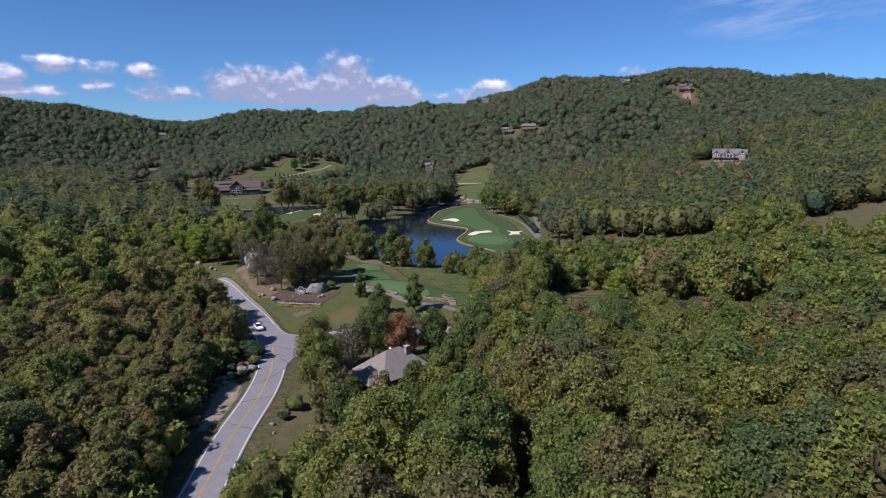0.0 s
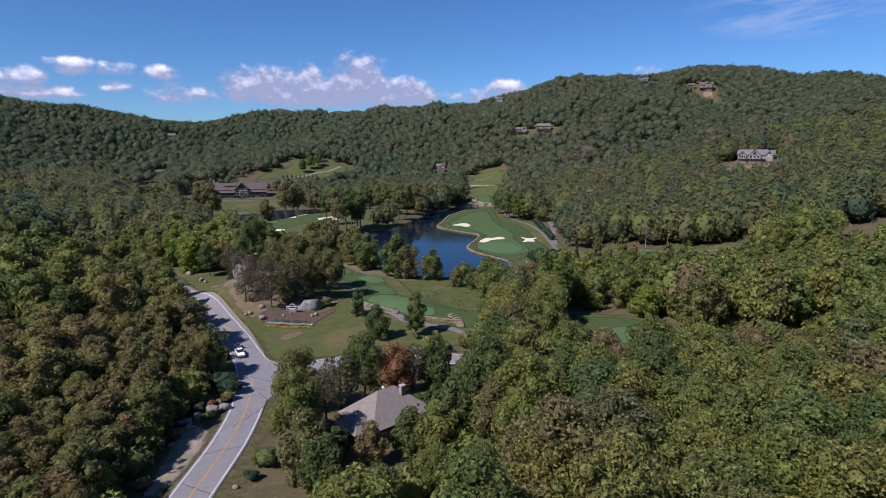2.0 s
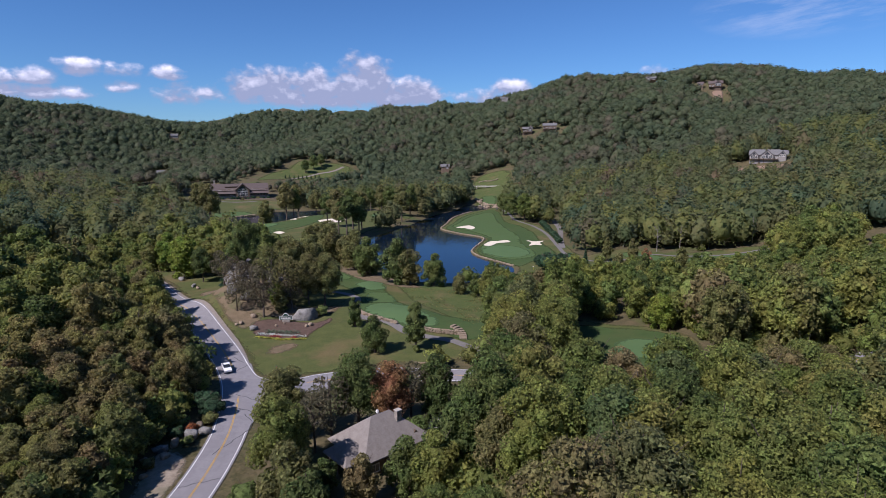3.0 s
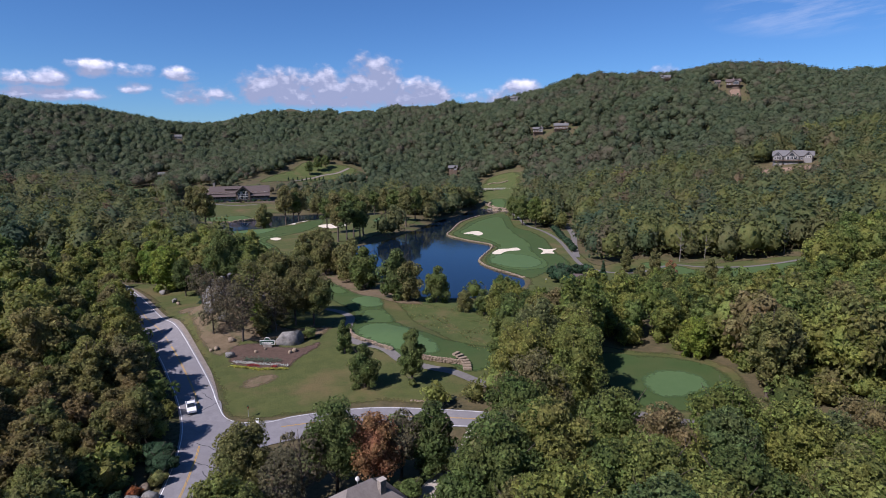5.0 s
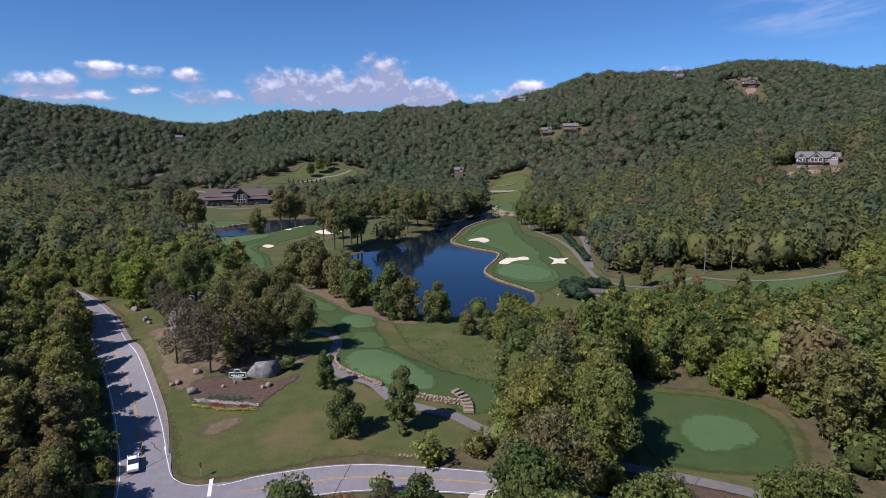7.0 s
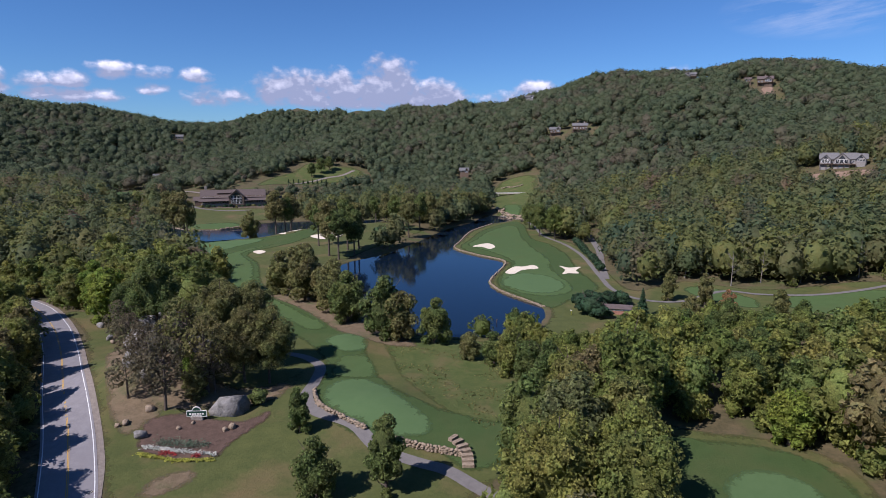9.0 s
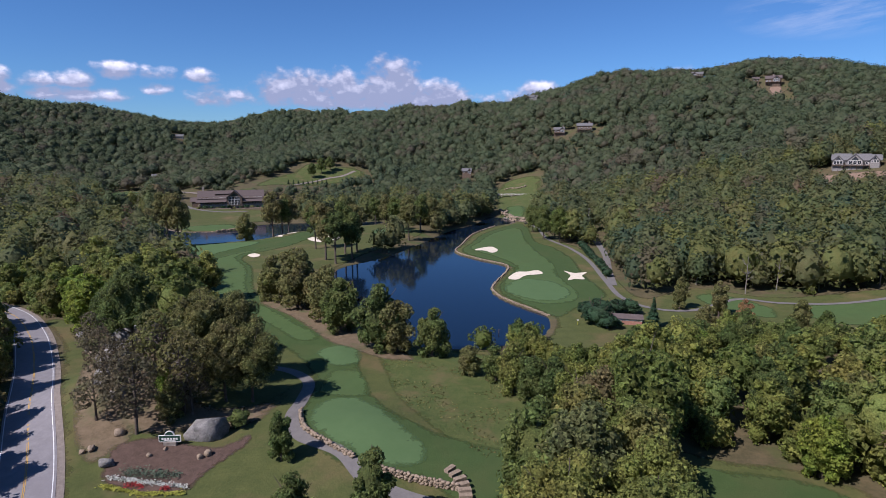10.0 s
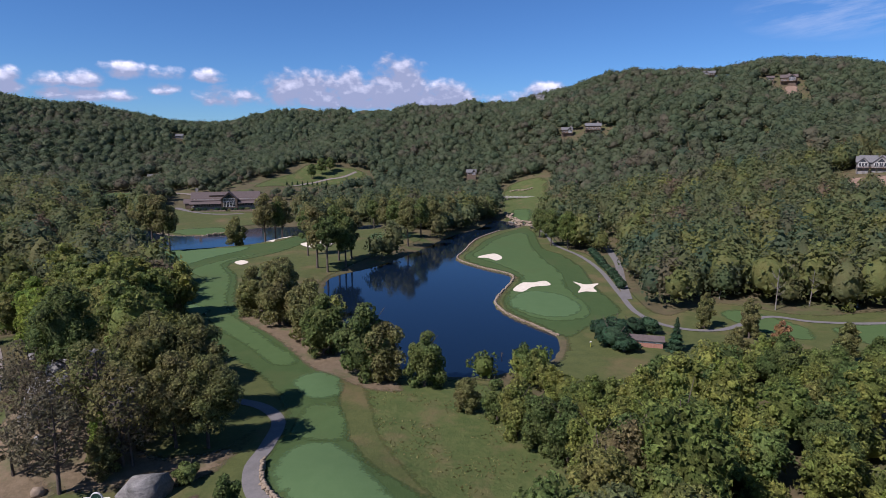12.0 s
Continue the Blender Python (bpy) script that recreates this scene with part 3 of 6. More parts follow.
draped("putting_green", closed([(48.5, 199), (50, 206), (56, 210.5), (62, 210), (66, 205), (64.5, 198), (58, 193.5), (51, 193)]), M_GREEN, 0.2, "round light green practice putting green", "putting green")
draped("fairway", closed([(40, 222), (52, 222), (66, 219), (73, 210), (71, 198), (64, 186), (48, 186), (40, 192)]), M_BAND, 0.12, "mown collar of the practice green", "fairway")
draped("fairway", closed([(90, 350), (100, 356), (112, 336), (108, 322), (96, 330)]), M_FAIR, 0.12, "small light green fairway strip", "fairway")
draped("fairway", closed([(120, 334), (160, 340), (162, 322), (128, 312)]), M_FAIR, 0.12, "small light green fairway strip", "fairway")
draped("fairway", closed([(24, 605), (36, 606), (42, 660), (24, 664)], 3), M_FAIR, 0.3, "far light green fairway strip", "fairway", step=6)
draped("fairway", closed([(-222, 531), (-204, 518), (-182, 521), (-180, 536), (-196, 550)]), M_FAIR, 0.25, "bright green by the pond", "fairway", step=5)
draped("fairway", closed([(-74, 520), (-62, 530), (-46, 520), (-52, 496), (-70, 500)]), M_GREEN, 0.25, "light green by the pines", "putting green", step=5)


def bunker(pts):
    draped("bunker", closed(pts, 0.8), M_SAND, 0.27, "pale sand bunker with a smooth edge in the grass", "bunker", kind="", step=1.6)


bunker([(-0.8, 452), (3.5, 460), (9, 464), (12.8, 453), (9.5, 444), (5, 450)])
bunker([(16.5, 383), (21, 396), (26, 396), (31.5, 399), (33, 391), (25, 387), (20.5, 379)])
bunker([(44.2, 398.5), (48.7, 394), (54.8, 396), (51.3, 388), (51.5, 381), (47, 381), (43.5, 379), (46, 389)])
bunker([(-126, 423), (-124, 428), (-118.5, 423), (-120, 417)])
bunker([(-134, 483), (-130, 497), (-122, 501), (-121, 489), (-127, 484), (-126, 477)])
bunker([(-107, 471), (-101, 480), (-92, 492), (-88, 476), (-96, 463)])
# roads and paths
half = np.interp(ROAD[:, 1], [150, 195], [3.95, 4.75])
road = ribbon("road", ROAD, [-half, -1.3, 1.3, half], M_ASPHALT, 0.16, "grey two-lane asphalt road with patched cracks", "road")
north = np.interp(np.arange(len(SIDE)), [0, 4, 8, 12, 26, len(SIDE)], [2.0, 2.3, 4.3, 4.7, 3.8, 3.6])
south = np.interp(np.arange(len(SIDE)), [0, 6, 9, 12, 26, len(SIDE)], [6.0, 6.5, 6.2, 4.7, 3.8, 3.6])
side = ribbon("road", SIDE, [-north, -1.3, 1.3, south], M_ASPHALT, 0.165, "grey asphalt entrance road with a stop line", "road", start=1)
junction = int(np.argmin(np.hypot(ROAD[:, 0] + 56, ROAD[:, 1] - 177)))
ribbon("edge_line", ROAD, [-half + 0.4, -half + 0.56], M_WHITE, 0.185, "worn white edge line", "", parent=road)
ribbon("edge_line", ROAD, [half - 0.56, half - 0.4], M_WHITE, 0.185, "worn white edge line", "", parent=road, stop=junction - 13)
ribbon("edge_line", ROAD, [half - 0.56, half - 0.4], M_WHITE, 0.185, "worn white edge line", "", parent=road, start=junction + 4)
for o in (-0.18, 0.06):
    ribbon("centre_line", ROAD, [o, o + 0.12], M_YELLOW, 0.185, "faded yellow centre line", "", parent=road, stop=junction - 4)
    ribbon("centre_line", ROAD, [o, o + 0.12], M_YELLOW, 0.185, "faded yellow centre line", "", parent=road, start=junction + 3)
    ribbon("centre_line", SIDE, [o, o + 0.12], M_YELLOW, 0.19, "faded yellow centre line", "", parent=side, start=7)
ribbon("edge_line", SIDE, [-north + 0.3, -north + 0.46], M_WHITE, 0.19, "white edge line", "", parent=side, start=5)
ribbon("edge_line", line([(-58.6, 189.0), (-55.2, 184.0), (-52.2, 179.8), (-49.4, 177.9), (-46.5, 177.4), (-43.0, 178.0)], 0.8), [-0.08, 0.08], M_WHITE, 0.19, "white edge line round the corner", "", parent=side)
ribbon("edge_line", SIDE, [south - 0.46, south - 0.3], M_WHITE, 0.19, "white edge line", "", parent=side, start=10)
draped("road_apron", closed([(-56.5, 187), (-53.2, 181.6), (-50.2, 178.0), (-46, 177.2), (-40, 179.0), (-32, 176.0), (-33, 171.6), (-38.4, 168.0), (-41.4, 164.2), (-43.2, 158.5), (-44.5, 152), (-50, 156), (-55, 170), (-58, 180)], 1.0), M_ASPHALT, 0.162, "grey asphalt mouth of the road junction", "road", step=1.5)
stop_row = line([(-44.3, 179.6), (-42.4, 174.4)], 1.0)
ribbon("stop_line", stop_row, [-0.35, 0.35], M_WHITE, 0.2, "broad white stop line", "", parent=side)
fringe = np.interp(np.arange(len(ROAD)), [junction + 4, junction + 13], [0.05, 1.0])
ribbon("road_shoulder", ROAD, [half - 0.1, half + 0.6 * fringe, half + 1.3 * fringe], M_GRAVEL, 0.11, "narrow strip of pinkish gravel beside the asphalt", "shoulder", start=junction + 4)
ribbon("verge", ROAD, [4.0, 6.5, 9.5], M_ROUGH, 0.07, "mown tan-green roadside verge", "verge", stop=junction - 4)
ribbon("verge", ROAD, [-8.0, -6.0, -4.0], M_ROUGH, 0.07, "rough grassy roadside verge", "verge")
ribbon("cart_path", CART, [-1.5, 0, 1.5], M_CART, 0.2, "narrow grey asphalt cart path", "path")
ribbon("cart_path", CART_EAST, [-1.15, 0, 1.15], M_CART, 0.2, "narrow grey asphalt cart path by the fairway", "path")
ribbon("cart_path", CART_WOODS, [-1.8, 0, 1.8], M_CART, 0.2, "pale path running into the woods", "path")

rng = np.random.default_rng(7)

# ---------------------------------------------------------------- trees


def lobes(rng, n, rx, rz):
    """Centres and radii of the rounded masses of a crown; the crown's own middle is the origin."""
    out = [(np.zeros(3), np.array([0.66, 0.66, 0.7]))]
    for i in range(n):
        e = 1 - 1.9 * (i + 0.5) / n + rng.uniform(-0.1, 0.1)
        a = i * 2.4 + rng.uniform(-0.5, 0.5)
        r = (math.sqrt(max(0.04, 1 - e * e)) if e > 0 else 1 - 0.30 * e * e) * rng.uniform(0.52, 0.84)
        k = rng.uniform(0.21, 0.38) * (1.0 if n > 14 else 1.2)
        out.append((np.array([math.cos(a) * r, math.sin(a) * r, e * rng.uniform(0.62, 0.84)]), np.array([k, k, k * 0.78])))
    return [(c * np.array([rx, rx, rz]), r * np.array([rx, rx, min(rz, rx * 1.2)])) for c, r in out]


def clumps(rng, lob, count, size, up=0.25):
    """Leaf sprays: small tilted shards over the outside of the lobes."""
    areas = np.array([r[0] * r[2] for _, r in lob])
    areas[0] *= 0.35
    pick = rng.choice(len(lob), count * 2, p=areas / areas.sum())
    d = rng.normal(size=(count * 2, 3))
    d[:, 2] += up
    d /= np.linalg.norm(d, axis=1)[:, None]
    cen, rad = np.array([c for c, _ in lob])[pick], np.array([r for _, r in lob])[pick]
    p = cen + d * rad * rng.uniform(0.80, 1.16, (count * 2, 1))
    depth = np.full(count * 2, 9.0)
    for c, r in lob:
        depth = np.minimum(depth, (((p - c) / r) ** 2).sum(1))
    best = np.argsort(-depth)[:count]
    p, d = p[best], d[best]
    nrm = d + rng.normal(0, 0.66, d.shape)
    nrm[:, 2] += 0.35
    nrm /= np.linalg.norm(nrm, axis=1)[:, None]
    t1 = np.cross(nrm, rng.normal(size=nrm.shape))
    t1 /= np.linalg.norm(t1, axis=1)[:, None]
    t2 = np.cross(nrm, t1)
    s = size * rng.uniform(0.5, 1.5, (count, 1))
    dip = nrm * s * rng.uniform(-0.3, 0.4, (count, 1))
    v = np.stack([p + t1 * s - dip, p + t2 * s * 0.75 - t1 * s * 0.4, p - t2 * s * 0.75 - t1 * s * 0.5 + dip * 0.5], 1)
    return v.reshape(-1, 3), np.arange(count * 3).reshape(count, 3)


ICO = bmesh.new()
bmesh.ops.create_icosphere(ICO, subdivisions=1, radius=1.0)
ICO_V = np.array([v.co[:] for v in ICO.verts])
ICO_F = np.array([[v.index for v in f.verts] for f in ICO.faces])
ICO.free()
ICO2 = bmesh.new()
bmesh.ops.create_icosphere(ICO2, subdivisions=2, radius=1.0)
ICO2_V = np.array([v.co[:] for v in ICO2.verts])
ICO2_F = np.array([[v.index for v in f.verts] for f in ICO2.faces])
ICO2.free()




def merged(pieces):
    vs, fs, n = [], [], 0
    for v, f in pieces:
        vs.append(v)
        fs.append(f + n)
        n += len(v)
    return np.concatenate(vs), np.concatenate(fs)


def crown(rng, rx, rz, n_lobes, count, size, core=0.62, fine_core=True):
    """A crown: inner leaf masses, and a ragged shell of leaf clumps over several lobes."""
    lob = lobes(rng, n_lobes, rx, rz)
    k = rng.uniform(0.85, 1.12, (len(ICO2_V), 1))
    bits = [(ICO2_V * np.array([rx, rx, rz]) * core * k, ICO2_F)]
    if fine_core:
        bits += [(ICO_V * r * 0.74 * rng.uniform(0.85, 1.15, (len(ICO_V), 1)) * min(1, core * 1.6) + c, ICO_F) for c, r in lob[1:]]
    return merged(bits + [clumps(rng, lob, count, size)])


def far_crown(rng, rx, rz, count, size):
    """The crown of a distant tree: leaf sprays, turned every way, over a lumpy inner mass."""
    ph = Vector(rng.uniform(0, 40, 3))

    def reach(dirs):
        k = np.array([1 + 0.62 * noise.noise(Vector(v) * 1.9 + ph) + 0.45 * noise.noise(Vector(v) * 4.1 + ph) for v in dirs])
        out = dirs * k[:, None]
        out[:, :2] *= (1.04 - 0.20 * out[:, 2:])
        return out * np.array([rx, rx, rz])
    d = rng.normal(size=(count, 3)) + np.array([0, 0, 0.35])
    d /= np.linalg.norm(d, axis=1)[:, None]
    p = reach(d) * rng.uniform(0.84, 1.08, (count, 1))
    nrm = d + rng.normal(0, 0.45, (count, 3)) + np.array([0, 0, 0.25])
    nrm /= np.linalg.norm(nrm, axis=1)[:, None]
    t1 = np.cross(nrm, rng.normal(size=nrm.shape))
    t1 /= np.linalg.norm(t1, axis=1)[:, None]
    t2, s = np.cross(nrm, t1), size * rng.uniform(0.5, 1.4, (count, 1))
    tri = np.stack([p + t1 * s, p + t2 * s * 0.8 - t1 * s * 0.5, p - t2 * s * 0.8 - t1 * s * 0.5], 1).reshape(-1, 3)
    return merged([(reach(ICO_V) * 0.84, ICO_F), (tri, np.arange(count * 3).reshape(count, 3))])


def conifer(rng, rx, tall, count, size):
    """A narrow crown in drooping tiers; its origin is its middle."""
    h = rng.uniform(0, 1, count) ** 1.4
    a = rng.uniform(0, 6.283, count)
    tier = 0.8 + 0.2 * np.cos(h * 40)
    r = rx * (1 - h) * tier * rng.uniform(0.6, 1.05, count) + 0.1
    p = np.stack([np.cos(a) * r, np.sin(a) * r, (h - 0.5) * tall], -1)
    out = np.stack([np.cos(a), np.sin(a), np.full(count, -0.35)], -1)
    t2 = np.stack([-np.sin(a), np.cos(a), np.zeros(count)], -1)
    s = size * rng.uniform(0.6, 1.3, (count, 1)) * (0.6 + 0.6 * (1 - h[:, None]))
    v = np.stack([p + out * s, p + t2 * s * 0.6, p - out * s * 0.6 + np.array([0, 0, 0.25]), p - t2 * s * 0.6], 1).reshape(-1, 3)
    f = np.arange(count * 4).reshape(count, 4)
    cone = ICO2_V * np.array([rx * 0.55, rx * 0.55, tall * 0.45])
    cone[:, :2] *= (0.75 - cone[:, 2:] / tall * 1.2)
    return merged([(cone + np.array([0, 0, -tall * 0.03]), ICO2_F), (v, np.concatenate([f[:, [0, 1, 3]], f[:, [1, 2, 3]]]))])


def pole(a, b, ra, rb, sides=7):
    a, b = np.array(a, float), np.array(b, float)
    ax = (b - a) / np.linalg.norm(b - a)
    u = np.cross(ax, [0.3, 0.9, 0.1])
    u /= np.linalg.norm(u)
    w = np.cross(ax, u)
    ang = np.arange(sides) * 6.283185 / sides
    ring = np.cos(ang)[:, None] * u + np.sin(ang)[:, None] * w
    v = np.concatenate([a + ring * ra, b + ring * rb])
    i = np.arange(sides)
    j = (i + 1) % sides
    return v, np.concatenate([np.stack([i, j, j + sides], -1), np.stack([i, j + sides, i + sides], -1)])


def trunk(rng, tall, bottom, spread_r, limbs=6, thick=0.28):
    """A tapered trunk with limbs that reach into the crown."""
    lean = rng.normal(0, 0.25, 2)
    mid, top = np.array([lean[0], lean[1], tall * 0.5]), np.array([lean[0] * 1.5, lean[1] * 1.5, tall * 0.93])
    bits = [pole((0, 0, -0.6), (0, 0, 0.5), thick * 1.6, thick * 1.1), pole((0, 0, 0.5), mid, thick * 1.1, thick * 0.75), pole(mid, top, thick * 0.75, 0.05)]
    for i in range(limbs):
        h = rng.uniform(bottom * 0.9, tall * 0.75)
        a = i * 2.4 + rng.uniform(-0.4, 0.4)
        s = np.array([lean[0] * h / tall * 1.6, lean[1] * h / tall * 1.6, h])
        e = s + np.array([math.cos(a) * spread_r * 0.75, math.sin(a) * spread_r * 0.75, spread_r * rng.uniform(0.4, 0.9)])
        m2 = (s + e) / 2 + np.array([0, 0, -0.15 * spread_r])
        bits += [pole(s, m2, thick * 0.42, thick * 0.27, 5), pole(m2, e, thick * 0.27, 0.03, 5)]
    return merged(bits)


CROWNS, TRUNKS = {}, {}


def tree_kind(kind, rng, rx, tall, bottom, n_lobes, count, size, shape="round", core=0.8, limbs=6):
    """Prepares the crown and trunk meshes of one kind of tree."""
    mid = (tall + bottom) / 2
    if shape == "cone":
        v, f = conifer(rng, rx, tall - bottom, count, size)
    else:
        v, f = crown(rng, rx, (tall - bottom) / 2, n_lobes, count, size, core)
    v = v + np.array([0, 0, mid])
    CROWNS[kind] = (v, f)
    TRUNKS[kind] = trunk(rng, tall, bottom, rx, limbs, 0.10 + tall * 0.012)


for i in range(6):
    wide, high = 6.6 + 0.5 * (i % 3), 21.5 + (i % 4)
    tree_kind(f"broad{i}", np.random.default_rng(20 + i), wide, high, 2.6, 28, 5600, 0.285, core=0.60)
    tree_kind(f"wood{i}", np.random.default_rng(26 + i), wide, high, 2.6, 24, 2400, 0.43, core=0.62)
for i in range(3):
    tree_kind(f"small{i}", np.random.default_rng(40 + i), 3.4, 9.5, -1.2, 20, 2600, 0.25, core=0.58)
tree_kind("upright0", np.random.default_rng(50), 3.0, 13.0, -1.0, 16, 2800, 0.26, core=0.62)
tree_kind("upright1", np.random.default_rng(51), 2.8, 11.0, -1.0, 16, 2500, 0.25, core=0.62)
tree_kind("thin0", np.random.default_rng(60), 4.6, 15.0, 3.5, 12, 1500, 0.30, core=0.001, limbs=16)
tree_kind("thin1", np.random.default_rng(61), 3.6, 10.0, 2.5, 10, 1000, 0.27, core=0.001, limbs=14)
tree_kind("pine0", np.random.default_rng(70), 4.4, 19.0, 5.0, 12, 2000, 0.38, core=0.55, limbs=10)
tree_kind("pine1", np.random.default_rng(71), 4.2, 21.0, 6.5, 12, 2000, 0.38, core=0.55, limbs=10)
tree_kind("spruce0", np.random.default_rng(80), 3.4, 13.0, 0.4, 0, 1300, 0.75, "cone")
tree_kind("shrub0", np.random.default_rng(90), 1.5, 2.2, 0.1, 7, 700, 0.17)
tree_kind("shrub1", np.random.default_rng(91), 1.2, 1.5, 0.05, 6, 500, 0.15)
MESHES = {}


def tree(kind, x, y, leaf, label, category="tree", group="", size=1.0, turn=None, name="tree"):
    """One tree: an empty at its foot with a trunk and a crown."""
    key = (kind, leaf.name)
    if key not in MESHES:
        MESHES[key] = (mesh_from("crown", *CROWNS[kind], leaf, True), mesh_from("trunk", *TRUNKS[kind], M_BARK, True))
    root = new(name)
    root.empty_display_size = 0.5
    root.matrix_basis = pose(x, y, gz(x, y), 0, 0, turn if turn is not None else (x * 37.7 + y * 91.3) % 360) @ Matrix.Diagonal((size, size, size, 1))
    for nm, me in zip(("crown", "trunk"), MESHES[key]):
        ob = new(nm, me)
        ob.parent = root
    return tagged(root, label, category, group)


OPEN = [LAKE, POND, LAWN, EAST, closed([(40, 228), (66, 224), (76, 214), (75, 198), (63, 178), (40, 183)]), closed([(14, 640), (22, 600), (42, 600), (54, 650), (60, 708), (66, 788), (22, 788), (12, 700)]),
        closed([(-258, 690), (-222, 694), (-186, 735), (-142, 808), (-142, 850), (-174, 864), (-200, 850), (-214, 858), (-230, 852), (-238, 815), (-254, 770)]), closed([(-230, 528), (-176, 516), (-150, 585), (-165, 660), (-290, 660), (-272, 590)]),
        closed([(-38, 108), (-38, 172), (-10, 174), (8, 174), (8, 150), (2, 130), (-4, 114), (-22, 106)]), closed([(-396, 704), (-362, 716), (-316, 640), (-292, 594), (-318, 588), (-360, 645)]),
        closed([(248, 584), (264, 602), (292, 600), (308, 588), (296, 558), (274, 534), (250, 540), (242, 562)]), closed([(364, 946), (362, 984), (408, 976), (402, 944), (388, 908), (366, 858), (350, 864), (362, 908)]),
        closed([(116, 866), (116, 906), (144, 904), (144, 864)]), closed([(86, 868), (86, 908), (108, 906), (108, 866)]), closed([(76, 1158), (76, 1216), (97, 1216), (95, 1158)]),
        closed([(-28, 792), (-28, 850), (-12, 850), (-13, 792)]), closed([(312, 1024), (314, 1080), (338, 1078), (332, 1020)]), closed([(-402, 760), (-410, 808), (-384, 808), (-382, 756)]), closed([(-494, 1004), (-504, 1046), (-484, 1046), (-474, 1000)]),
        closed([(-118, 560), (-118, 588), (-98, 588), (-98, 556)]), closed([(-330, 694), (-318, 710), (-262, 676), (-272, 660)]),
        closed([(-58, 186), (-40, 184), (-24, 186), (-24, 168), (-34, 164), (-40, 152), (-50, 152)]), closed([(38, 186), (57, 184), (56, 170), (50, 158), (38, 162)]), closed([(56, 150), (70, 155), (92, 176), (84, 188), (66, 176), (56, 166)]),
        closed([(-60, 160), (-50, 162), (-48, 108), (-53, 104), (-58, 128)])]


def is_open(x, y, reach=2.5):
    bad = np.zeros(x.shape, bool)
    for poly in OPEN:
        box = (x > poly[:, 0].min() - 14) & (x < poly[:, 0].max() + 14) & (y > poly[:, 1].min() - 14) & (y < poly[:, 1].max() + 14)
        if box.any():
            d = np.full(x.shape, 99.0)
            d[box] = signed(poly, x[box], y[box])
            bad |= d < reach
    for ln, w in ((ROAD, 6.0), (SIDE, 3.8), (CART, 1.0), (CART_EAST, 1.5), (CART_WOODS, 2.0)):
        bad |= off_line(ln, x, y) < w + reach
    return bad


def scattered(x0, x1, y0, y1, gap, rng):
    gx, gy = np.meshgrid(np.arange(x0, x1, gap), np.arange(y0, y1, gap * 0.87))
    gx = gx + (np.arange(gx.shape[0]) % 2)[:, None] * gap / 2
    return (gx + rng.uniform(-0.55, 0.55, gx.shape) * gap).ravel(), (gy + rng.uniform(-0.55, 0.55, gy.shape) * gap).ravel()


def woods(name, kinds, x, y, scales, tints, label, leaf=M_LEAF_STUFF):
    """A stretch of woods as one mesh, every tree turned and sized on its own."""
    z = ground(x, y)
    vs, fs, ts, n = [], [], [], 0
    for i in range(len(x)):
        v, f = kinds[i % len(kinds)]
        a = (x[i] * 12.9898 + y[i] * 78.233) % 6.283
        c, s = math.cos(a) * scales[i], math.sin(a) * scales[i]
        w = np.empty_like(v)
        w[:, 0], w[:, 1], w[:, 2] = v[:, 0] * c - v[:, 1] * s + x[i], v[:, 0] * s + v[:, 1] * c + y[i], v[:, 2] * scales[i] + z[i]
        vs.append(w)
        fs.append(f + n)
        ts.append(np.full(len(v), tints[i], np.float32))
        n += len(v)
    return tagged(new(name, mesh_from(name, np.concatenate(vs), np.concatenate(fs), leaf, True, np.concatenate(ts))), label, "woods", kind="stuff")


def in_view(x, y, margin=14):
    """The stretch of the valley between the two flanks that the flight overlooks."""
    return (y > 48) & (x > -0.83 * y - margin) & (x < 0.77 * y + margin)


def tints_for(x, y, rng, odd=0.16):
    n = np.array([noise.noise(Vector((a / 80, b / 80, 3.1))) + 0.6 * noise.noise(Vector((a / 240, b / 240, 9.1))) for a, b in zip(x, y)])
    return np.clip(0.44 + 0.42 * n + rng.normal(0, odd, len(x)), 0, 1)


# nearest woods: single trees
wx, wy = scattered(-190, 190, 46, 345, 9.0, rng)
keep = in_view(wx, wy) & ~is_open(wx, wy, 2.0)
wx, wy = wx[keep], wy[keep]
near_road = off_line(ROAD, wx, wy)
low = np.where((wx < -44) & (wy < 176), np.where(near_road < 30, 0.46, 0.66) + 0.08 * np.sin(wx * 3.7 + wy), 1.0) * np.where((near_road < 26) & (wx > -44) & (wy < 128), 0.42, 1.0) * np.where((wx < -44) & (wy >= 176) & (near_road < 30), 0.68, 1.0) * np.where((np.abs(wx + 13) < 24) & (wy > 88) & (wy < 122), 0.5, 1.0) * np.where((wx > 0) & (wy > 224) & (wy < 305), np.where((wx > 42) & (wy < 262), 0.78, 0.5), 1.0) * np.where((wx > 28) & (wx < 95) & (wy > 126) & (wy < 176), np.where(wy > 152, 0.55, 0.92), 1.0)
order = np.argsort(np.hypot(wx * 0.78, (wy - 128) * 0.9))
first, rest = order[:270], order[270:]
for k, i in enumerate(first):
    warm = wx[i] < -44 and (k * 7) % 10 < 6
    tree(f"{'broad' if k < 150 else 'wood'}{k % 6}", wx[i], wy[i], M_LEAF_WARM if warm else M_LEAF, "olive-brown broadleaf forest tree in early autumn leaf" if warm else "tall green broadleaf forest tree in early autumn leaf", group="valley woods", size=rng.uniform(0.82, 1.08) * low[i])
mid_kinds = []
